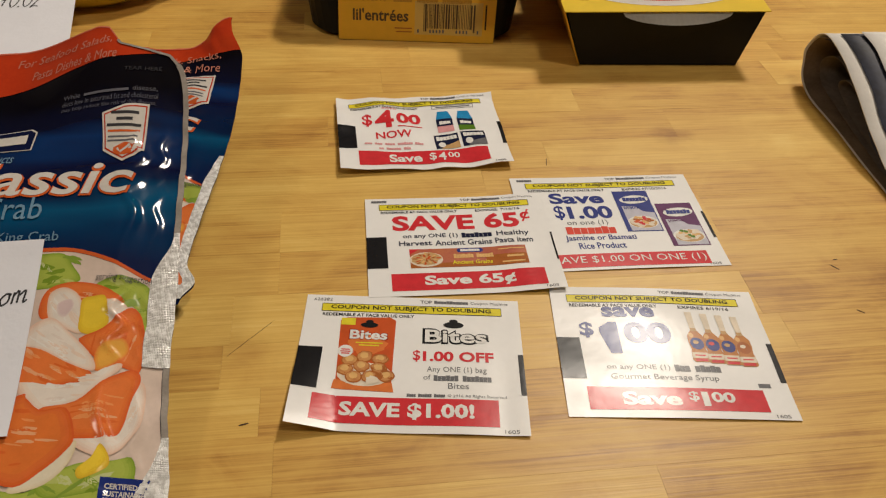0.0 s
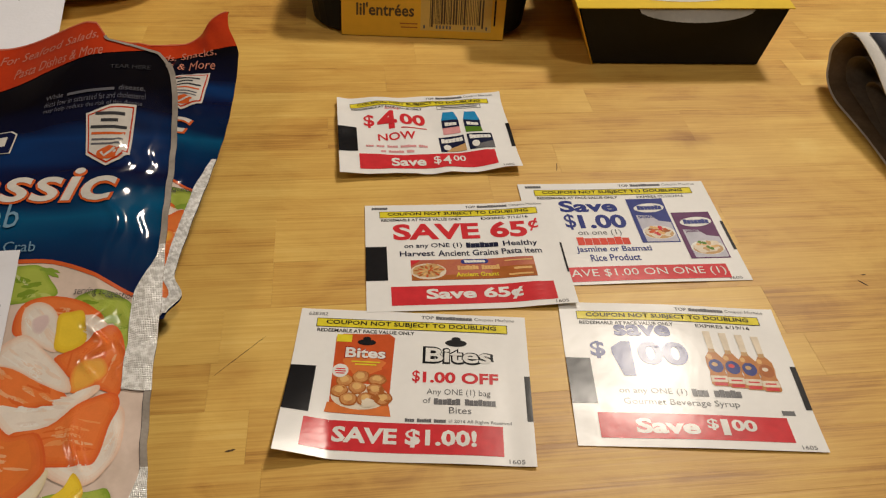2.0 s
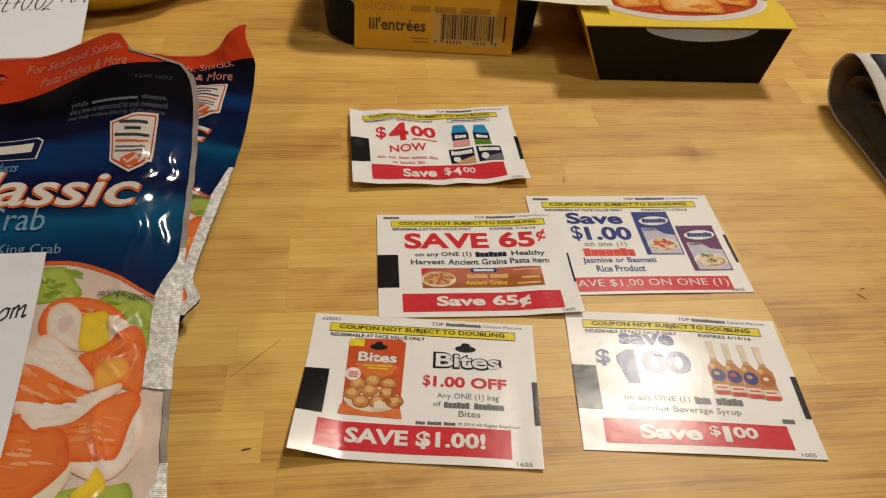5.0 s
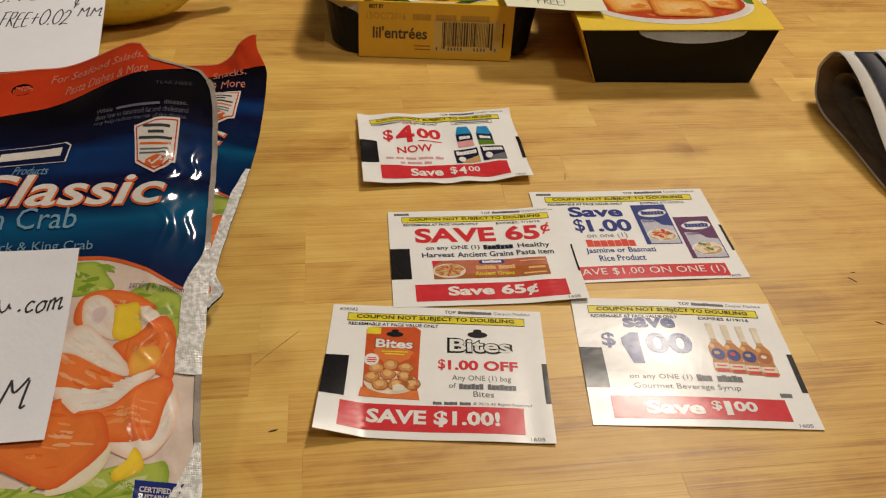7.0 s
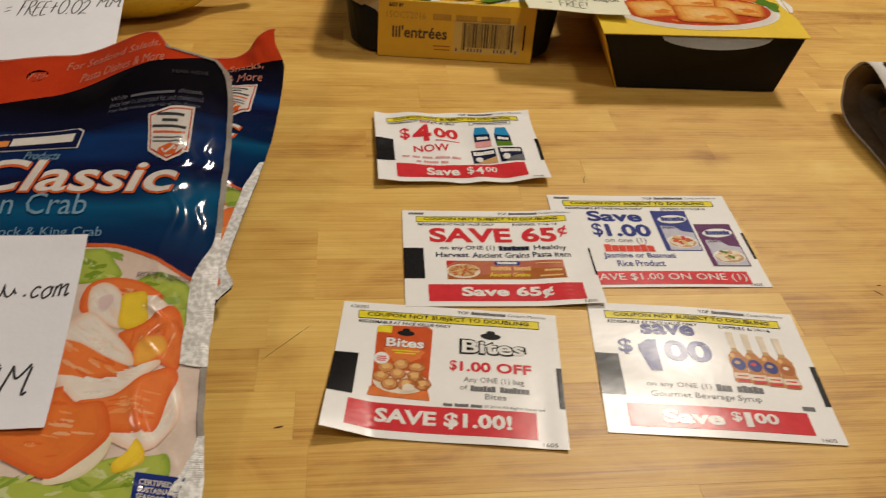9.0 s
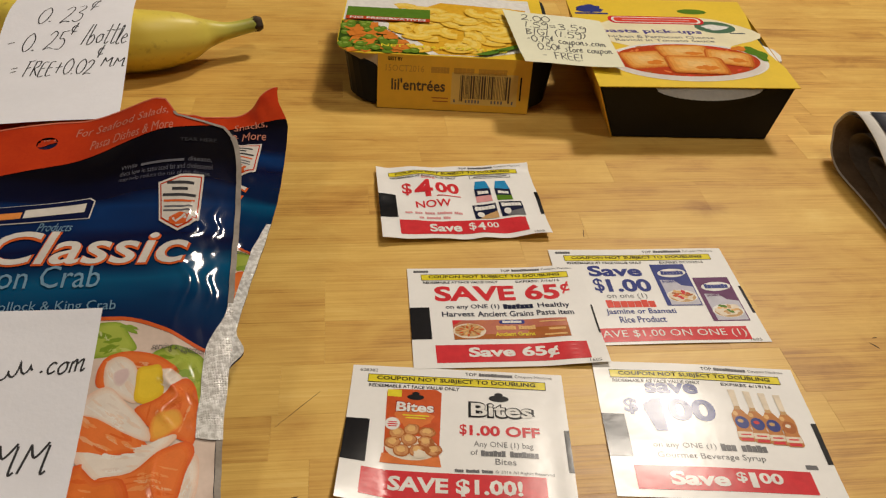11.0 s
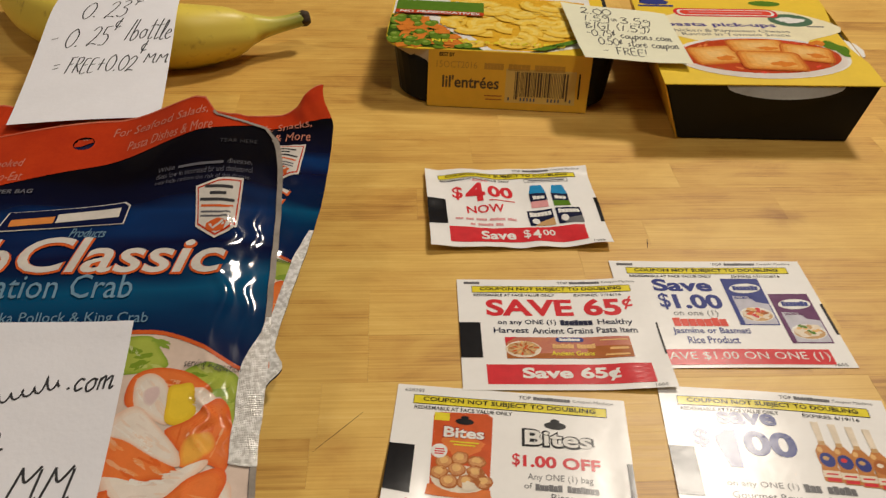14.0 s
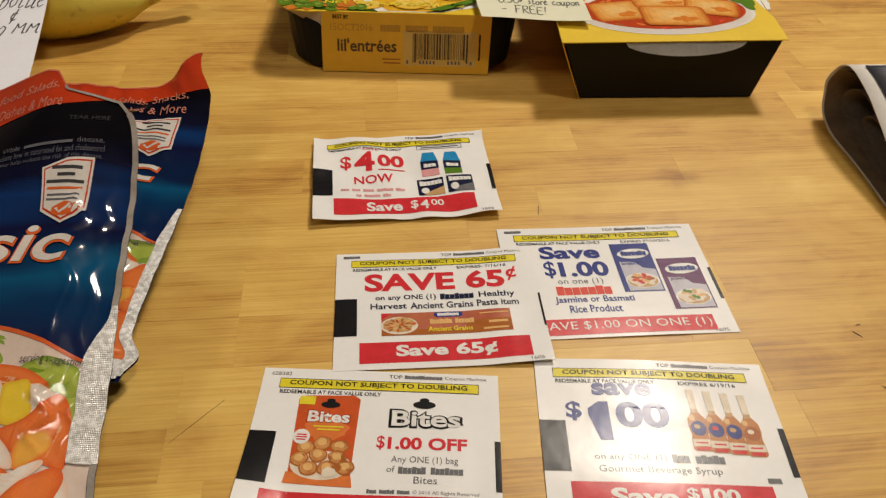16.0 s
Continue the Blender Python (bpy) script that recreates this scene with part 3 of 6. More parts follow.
ink_on(c2, S2, "picture_bar", pill(0.47, 0.395, 0.61, 0.437), M_BLUE, 0.00018)
ink_on(c2, S2, "picture_bar_text", word_bars(0.488, 0.405, 0.592, 0.430, "|ii|iii"), M_WHITE, 0.00022)
ink_on(c2, S2, "picture_text", T("Ancient Grains", 0.44, 0.280, 0.65, 0.318, 0.02), M_YELLOW, 0.00022)
ink_on(c2, S2, "picture_words", word_bars(0.45, 0.340, 0.66, 0.380, "|ii|i|i |iiii|"), M_CRUSTLIGHT, 0.00022)
ink_on(c2, S2, "picture_gold", R(0.69, 0.405, 0.83, 0.415) + R(0.73, 0.325, 0.82, 0.345) + R(0.70, 0.275, 0.82, 0.290), M_CRUSTLIGHT, 0.0002)
ink_on(c2, S2, "picture_corner", P((0.221, 0.44), (0.275, 0.44), (0.221, 0.385)), M_RED, 0.0002)
ink_on(c2, S2, "red_bar", R(0.118, 0.045, 0.908, 0.205), M_RED)
ink_on(c2, S2, "red_bar_text", T("Save 65¢", 0.285, 0.07, 0.752, 0.18, 0.036), M_WHITE, 0.0002)


# rice coupon
def bend_c(s, t):
    return 0.0002 + 0.0004 * math.sin(3 * s + 2 * t) ** 2


c3, S3 = coupon((0.1112, 0.3424), 8.3, 0.0002, bend_c, "glossy white rice coupon with blue lettering, partly covered", (0.0990, 0.0730))
coupon_frame(c3, S3, expires="EXPIRES 07/10/2016", mark=False, mR=(0.985, 0.28, 1.0, 0.56))
ink_on(c3, S3, "offer", T("Save", 0.185, 0.685, 0.483, 0.808, 0.036) + T("$", 0.19, 0.505, 0.245, 0.665, 0.014) + T("1.00", 0.262, 0.515, 0.503, 0.655, 0.036), M_BLUE)
ink_on(c3, S3, "offer_text", T("on one (1)", 0.239, 0.435, 0.458, 0.50), M_GREY)
ink_on(c3, S3, "brand_shape", word_bars(0.222, 0.352, 0.485, 0.428, "|iiii|i"), M_REDORANGE)
ink_on(c3, S3, "offer_text", T("Jasmine or Basmati", 0.205, 0.272, 0.577, 0.34, 0.018) + T("Rice Product", 0.262, 0.20, 0.505, 0.262, 0.018), M_BLUE)
for k, (x0, y0, x1, y1, mat_top) in enumerate(((0.545, 0.365, 0.738, 0.815, M_BLUE), (0.752, 0.205, 0.95, 0.66, M_PURPLE))):
    w, d = x1 - x0, y1 - y0
    ink_on(c3, S3, "product_picture", R(x0, y0, x1, y1), mat_top)
    ink_on(c3, S3, "picture_pale", P((x0 + 0.03 * w, y0 + 0.02 * d), (x0 + 0.03 * w, y0 + 0.62 * d), (x0 + 0.50 * w, y0 + 0.60 * d), (x0 + 0.66 * w, y0 + 0.48 * d), (x0 + 0.97 * w, y0 + 0.44 * d), (x0 + 0.97 * w, y0 + 0.02 * d)), M_PALEPACK, 0.00017)
    ink_on(c3, S3, "picture_side", P((x0, y0), (x0 + 0.13 * w, y0), (x0 + 0.10 * w, y1), (x0, y1)), (M_BLUE, M_PURPLE)[k], 0.00018)
    ink_on(c3, S3, "brand_oval", E(x0 + 0.54 * w, y0 + 0.78 * d, 0.42 * w, 0.105 * d, 20, 0.12), M_WHITE, 0.00021)
    ink_on(c3, S3, "brand_shape", word_bars(x0 + 0.22 * w, y0 + 0.735 * d, x0 + 0.88 * w, y0 + 0.835 * d, "|iiii|i"), M_BLUE, 0.00025)
    ink_on(c3, S3, "picture_text", T(("BASMATI", "JASMINE")[k], x0 + 0.16 * w, y0 + 0.54 * d, x0 + 0.60 * w, y0 + 0.60 * d, 0.02), (M_BLUE, M_PURPLE)[k], 0.00025)
    ink_on(c3, S3, "picture_plate", E(x0 + 0.54 * w, y0 + 0.22 * d, 0.43 * w, 0.15 * d), M_WHITE, 0.00021)
    ink_on(c3, S3, "picture_plate_edge", E(x0 + 0.54 * w, y0 + 0.20 * d, 0.38 * w, 0.12 * d), M_TAN, 0.00022)
    ink_on(c3, S3, "picture_dish", blob(x0 + 0.54 * w, y0 + 0.24 * d, 0.36 * w, 0.12 * d, 0, k, 0.3), (M_CREAM, M_CREAM)[k], 0.00024)
    for i in range(16):
        a = i * 2.4
        r = math.sqrt((i + 0.5) / 16)
        ink_on(c3, S3, "picture_morsel", blob(x0 + w * (0.54 + 0.27 * r * math.cos(a)), y0 + d * (0.26 + 0.09 * r * math.sin(a)), 0.07 * w, 0.026 * d, a, i, 0.3, 10), ((M_ORANGE, M_CRUST, M_CRUSTLIGHT, M_RED), (M_CREAM, M_CRUSTLIGHT, M_GREEN, M_TAN))[k][i % 4], 0.00026 + 0.000002 * i)
ink_on(c3, S3, "red_bar", R(0.10, 0.025, 0.906, 0.152), M_RED)
ink_on(c3, S3, "red_bar_text", T("SAVE $1.00 ON ONE (1)", 0.115, 0.048, 0.892, 0.13, 0.0), M_WHITE, 0.0002)


# syrup coupon
def bend_d(s, t):
    return 0.0002 + 0.0010 * math.sin(3.2 * s) ** 2 * (0.4 + 0.6 * t) + 0.0004 * math.sin(5 * t + 2 * s) ** 2


c4, S4 = coupon((0.1232, 0.2563), 3.0, 0.0002, bend_d, "glossy white syrup coupon with dark blue price and red bar")
coupon_frame(c4, S4, number=False, expires="EXPIRES 6/19/16", mR=(0.974, 0.262, 1.0, 0.555))
ink_on(c4, S4, "offer", T("save", 0.232, 0.742, 0.484, 0.826, 0.036) + T("$", 0.113, 0.575, 0.178, 0.70, 0.025) + P((0.240, 0.455), (0.292, 0.455), (0.292, 0.70), (0.252, 0.70), (0.205, 0.655), (0.205, 0.615), (0.240, 0.635)) + T("00", 0.318, 0.535, 0.538, 0.70, 0.036), M_BLUE)
for k in range(4):
    cx, base = 0.648 + 0.072 * k, 0.40 - 0.008 * k
    h = 0.00004 * k
    ink_on(c4, S4, "bottle_glass", P((cx - 0.040, base + 0.012), (cx - 0.030, base), (cx + 0.030, base), (cx + 0.040, base + 0.012), (cx + 0.038, base + 0.07), (cx + 0.033, base + 0.10), (cx + 0.039, base + 0.15), (cx + 0.037, base + 0.20), (cx + 0.014, base + 0.245), (cx - 0.014, base + 0.245), (cx - 0.037, base + 0.20), (cx - 0.039, base + 0.15), (cx - 0.033, base + 0.10), (cx - 0.038, base + 0.07)), M_AMBER, 0.00012 + h)
    ink_on(c4, S4, "bottle_shine", E(cx - 0.018, base + 0.205, 0.012, 0.018, 12), M_CRUSTLIGHT, 0.000135 + h)
    ink_on(c4, S4, "bottle_neck", P((cx - 0.013, base + 0.235), (cx + 0.013, base + 0.235), (cx + 0.017, base + 0.395), (cx - 0.017, base + 0.395)), M_CREAM, 0.000135 + h)
    ink_on(c4, S4, "neck_band", R(cx - 0.014, base + 0.235, cx + 0.014, base + 0.262), M_TAN, 0.00015 + h)
    ink_on(c4, S4, "bottle_label", E(cx, base + 0.140, 0.032, 0.046, 18), (M_BLUE, M_BLUE, M_BLUE, M_CRUST)[k], 0.000145 + h)
    ink_on(c4, S4, "label_mark", E(cx - 0.004, base + 0.150, 0.014, 0.014, 12), (M_TAN, M_RED, M_TAN, M_CREAM)[k], 0.00015 + h)
    ink_on(c4, S4, "bottle_band", R(cx - 0.037, base + 0.030, cx + 0.037, base + 0.072), M_CREAM, 0.000145 + h)
    ink_on(c4, S4, "band_mark", R(cx - 0.028, base + 0.006, cx + 0.028, base + 0.026) + R(cx - 0.024, base + 0.046, cx + 0.024, base + 0.056), M_RED, 0.00015 + h)
ink_on(c4, S4, "offer_text", T("on any ONE (1)", 0.204, 0.325, 0.49, 0.372) + word_bars(0.51, 0.325, 0.72, 0.375, "|ii i|i|i") + T("Gourmet Beverage Syrup", 0.214, 0.25, 0.697, 0.302), M_GREY)
ink_on(c4, S4, "brand_shape", R(0.866, 0.222, 0.92, 0.252), M_GREY)
ink_on(c4, S4, "red_bar", R(0.097, 0.05, 0.876, 0.205), M_RED)
ink_on(c4, S4, "red_bar_text", T("Save", 0.244, 0.080, 0.500, 0.172, 0.040) + T("$", 0.535, 0.108, 0.580, 0.180, 0.02) + T("1", 0.592, 0.080, 0.622, 0.180, 0.05) + T("00", 0.634, 0.108, 0.738, 0.180, 0.036), M_WHITE, 0.0002)


# heartburn-remedy coupon, creased
def bend_e(s, t):
    z = 0.0008 + 0.0040 * abs(s - 0.52) * (1 - 0.7 * t) + 0.0021 * abs((s * 3.3 + t * 1.3) % 1 - 0.5) + 0.0018 * abs((s * 1.7 - t * 2.1 + 0.3) % 1 - 0.5) + 0.0005 * math.sin(15 * s + 4 * t)
    z += 0.0022 * smooth_step(0.90, 1.0, t) * smooth_step(0.62, 0.98, s) + 0.0004 * smooth_step(0.9, 1.0, t) * smooth_step(0.3, 0.08, s)
    z += 0.0009 * smooth_step(0.10, 0.0, s) * (0.4 + 0.6 * math.sin(14 * t) ** 2) - 0.0012 * math.exp(-((s - 0.5) / 0.08) ** 2) * (1 - t)
    return max(0.0002, z)


c5, S5 = coupon((0.0064, 0.4097), 10.2, 0.0003, bend_e, "crumpled glossy white coupon with red price and small packs")
CREASED.add(c5.name)
coupon_frame(c5, S5, number=False, mR=(0.978, 0.272, 1.0, 0.572))
ink_on(c5, S5, "offer", T("$", 0.150, 0.585, 0.212, 0.75, 0.02) + T("4", 0.228, 0.555, 0.345, 0.79, 0.03) + T("00", 0.362, 0.60, 0.512, 0.765, 0.036) + R(0.362, 0.548, 0.512, 0.562), M_RED)
ink_on(c5, S5, "offer", T("NOW", 0.224, 0.40, 0.441, 0.50, 0.018) + T("SAVE", 0.28, 0.805, 0.37, 0.835), M_RED)
ink_on(c5, S5, "offer_text", word_bars(0.150, 0.312, 0.33, 0.340, "iii |ii |iii") + word_bars(0.345, 0.310, 0.50, 0.338, "iii|iii ||ii") + word_bars(0.232, 0.252, 0.42, 0.280, "ii |iii|i ||i"), M_PINK)
ink_on(c5, S5, "date_box", R(0.595, 0.80, 0.86, 0.806) + R(0.595, 0.848, 0.86, 0.854) + R(0.595, 0.80, 0.598, 0.854) + R(0.857, 0.80, 0.86, 0.854) + R(0.62, 0.82, 0.84, 0.834), M_GREY)
for k, (x, y) in enumerate(((0.655, 0.475), (0.785, 0.475))):
    ink_on(c5, S5, "product_picture", P((x - 0.05, y), (x + 0.05, y), (x + 0.048, y + 0.165), (x - 0.048, y + 0.165)), (M_PINK, M_GREEN)[k])
    ink_on(c5, S5, "picture_label", R(x - 0.05, y + 0.075, x + 0.05, y + 0.165), M_DARKNAVY, 0.00018)
    ink_on(c5, S5, "picture_cap", P((x - 0.05, y + 0.165), (x + 0.05, y + 0.165), (x + 0.032, y + 0.275), (x - 0.032, y + 0.275)), M_CYAN, 0.00018)
    ink_on(c5, S5, "brand_shape", word_bars(x - 0.034, y + 0.095, x + 0.036, y + 0.135, "|ii"), M_WHITE, 0.00022)
for k, (x, y) in enumerate(((0.572, 0.245), (0.735, 0.250))):
    ink_on(c5, S5, "product_picture", R(x, y, x + 0.145, y + 0.20), M_DARKNAVY)
    ink_on(c5, S5, "picture_tan", P((x + 0.03, y), (x + 0.145, y), (x + 0.145, y + 0.09), (x + 0.06, y + 0.05)), (M_TAN, M_GREY)[k], 0.00018)
    ink_on(c5, S5, "picture_pill", E(x + 0.04, y + 0.06, 0.022, 0.04, 12), M_WHITE, 0.00021)
    ink_on(c5, S5, "brand_shape", word_bars(x + 0.012, y + 0.125, x + 0.136, y + 0.180, "|iiiii"), M_WHITE, 0.0002)
ink_on(c5, S5, "red_bar", R(0.11, 0.055, 0.872, 0.225), M_RED)
ink_on(c5, S5, "red_bar_text", T("Save", 0.285, 0.085, 0.475, 0.19, 0.030) + T("$", 0.520, 0.085, 0.560, 0.19, 0.012) + T("4", 0.570, 0.085, 0.618, 0.19, 0.02) + T("00", 0.630, 0.125, 0.70, 0.19, 0.014), M_WHITE, 0.0002)


# ---- seafood pouches ----
def pouch_film(rise=0.0):
    """Printed glossy film: black at the zip, then bands of blue, by height on the pouch."""
    m, t, b = nodes_of("blue_pouch_film")
    n, l = t.nodes, t.links
    tc, sep, nz = n.new("ShaderNodeTexCoord"), n.new("ShaderNodeSeparateXYZ"), n.new("ShaderNodeTexNoise")
    mp = n.new("ShaderNodeMapping")
    mp.inputs["Scale"].default_value = (0.35, 1.6, 0.3)
    l.new(tc.outputs["Object"], mp.inputs[0])
    nz.inputs["Scale"].default_value = 28
    l.new(mp.outputs[0], nz.inputs[0])
    l.new(tc.outputs["Object"], sep.inputs[0])
    q = n.new("ShaderNodeMath")
    q.operation = "MULTIPLY_ADD"
    q.inputs[1].default_value, q.inputs[2].default_value = 0.045, -0.0225
    l.new(nz.outputs[0], q.inputs[0])
    tilt = n.new("ShaderNodeMath")
    tilt.operation = "MULTIPLY_ADD"
    tilt.inputs[1].default_value = -0.10
    l.new(sep.outputs[0], tilt.inputs[0])
    l.new(sep.outputs[1], tilt.inputs[2])
    add = n.new("ShaderNodeMath")
    l.new(tilt.outputs[0], add.inputs[0])
    l.new(q.outputs[0], add.inputs[1])
    rng = n.new("ShaderNodeMapRange")
    rng.inputs[1].default_value, rng.inputs[2].default_value = -0.125 + rise, rise
    l.new(add.outputs[0], rng.inputs[0])
    ramp = n.new("ShaderNodeValToRGB")
    els = ramp.color_ramp.elements
    els[0].position, els[0].color = 0.0, (0.004, 0.012, 0.06, 1)
    els[1].position, els[1].color = 1.0, (0.004, 0.004, 0.007, 1)
    for p, c in ((0.14, (0.002, 0.030, 0.095, 1)), (0.26, (0.003, 0.072, 0.165, 1)), (0.36, (0.003, 0.014, 0.055, 1)), (0.46, (0.004, 0.006, 0.034, 1)), (0.58, (0.004, 0.028, 0.115, 1)), (0.66, (0.003, 0.005, 0.024, 1)), (0.80, (0.002, 0.002, 0.005, 1))):
        els.new(p).color = c
    l.new(rng.outputs[0], ramp.inputs[0])
    l.new(ramp.outputs[0], b.inputs["Base Color"])
    b.inputs["Roughness"].default_value = 0.09
    b.inputs["Specular IOR Level"].default_value = 0.36
    return m


def film(name, colour, spread=None, scale=70, rough=0.14):
    return paint(name, colour, rough, vary=0.2, scale=scale, spread=spread, bump=0.05, bump_scale=150, spec=0.3)


M_FILM = pouch_film()
M_FILMLOW = pouch_film(0.022)
M_FRED = film("red_film", (0.50, 0.046, 0.011), (0.42, 0.034, 0.010))
M_FWHITE = film("white_film", (0.66, 0.62, 0.57))
M_FDIM = film("pale_blue_film", (0.17, 0.30, 0.42))
M_FPALE = film("photo_pale_film", (0.72, 0.58, 0.50), (0.62, 0.50, 0.42), 60)
M_FNAVY = film("deep_navy_film", (0.006, 0.010, 0.045))
M_FBLUE = film("badge_blue_film", (0.012, 0.03, 0.20))
M_FRIM = film("orange_rim_film", (0.65, 0.12, 0.03))


def crimp(name, dark, light, metal):
    """Heat-sealed edge with a fine pressed grid."""
    m, t, b = nodes_of(name)
    n, l = t.nodes, t.links
    tc, w1, w2, add, bn = n.new("ShaderNodeTexCoord"), n.new("ShaderNodeTexWave"), n.new("ShaderNodeTexWave"), n.new("ShaderNodeMath"), n.new("ShaderNodeBump")
    w2.bands_direction = "Y"
    for w in (w1, w2):
        w.inputs["Scale"].default_value, w.inputs["Distortion"].default_value = 520, 3.0
        l.new(tc.outputs["Object"], w.inputs[0])
    l.new(w1.outputs["Fac"], add.inputs[0])
    l.new(w2.outputs["Fac"], add.inputs[1])
    l.new(add.outputs[0], bn.inputs["Height"])
    bn.inputs["Strength"].default_value, bn.inputs["Distance"].default_value = 0.45, 0.0004
    l.new(bn.outputs[0], b.inputs["Normal"])
    # light specks in the base colour stand in for the seal's sparkle
    ramp, nz = n.new("ShaderNodeValToRGB"), n.new("ShaderNodeTexNoise")
    nz.inputs["Scale"].default_value, nz.inputs["Detail"].default_value = 520, 3
    l.new(tc.outputs["Object"], nz.inputs[0])
    l.new(nz.outputs[0], ramp.inputs[0])
    ramp.color_ramp.elements[0].position, ramp.color_ramp.elements[1].position = 0.40, 0.62
    ramp.color_ramp.elements[0].color, ramp.color_ramp.elements[1].color = (*dark, 1), (*light, 1)
    l.new(ramp.outputs[0], b.inputs["Base Color"])
    b.inputs["Metallic"].default_value, b.inputs["Roughness"].default_value = metal, 0.22
    return m


M_SEAL = crimp("crimped_silver_seal", (0.64, 0.63, 0.60), (0.98, 0.98, 0.96), 0.15)
HALF = 0.097


def soft(xs, ys, x, w=0.012):
    return sum(float(np.interp(x + w * k / 3, xs, ys)) for k in range(-3, 4)) / 7


def red_edge(u):
    return max(-0.045, -0.0205 + 0.30 * u - 1.5 * u * u) if u > -0.04 else -0.0349 + 0.2 * (u + 0.04)


def photo_edge(u):
    return -0.111 - 0.014 * smooth_step(0.055, 0.10, abs(u))


def strip(low, high, u0=-HALF, u1=HALF, n=60):
    us = [u0 + (u1 - u0) * i / n for i in range(n + 1)]
    return [([(a, low(a)), (c, low(c)), (c, high(c)), (a, high(a))], [(0, 1, 2, 3)]) for a, c in zip(us, us[1:]) if high(a) > low(a) and high(c) > low(c)]


FILM_TONES = {}


def tone(colour):
    """A printed film colour, made once."""
    key = tuple(round(c, 2) for c in colour)
    if key not in FILM_TONES:
        FILM_TONES[key] = film("photo_film", key, tuple(c * 0.90 for c in key), 160)
    return FILM_TONES[key]


def closed_chain(pts, n=5):
    """A smooth closed outline through the points."""
    loop = bezier_chain([pts[-1]] + pts + [pts[0], pts[1]], n)
    return loop[n:n * (len(pts) + 1)]


ORANGE_EDGE, ORANGE_MID = (0.70, 0.125, 0.026), (0.79, 0.205, 0.048)
MEAT_EDGE, MEAT_MID = (0.79, 0.55, 0.42), (0.80, 0.72, 0.64)
LEAF_EDGE, LEAF_MID = (0.24, 0.36, 0.04), (0.40, 0.48, 0.08)
YELLOW_EDGE, YELLOW_MID = (0.74, 0.46, 0.03), (0.84, 0.60, 0.05)
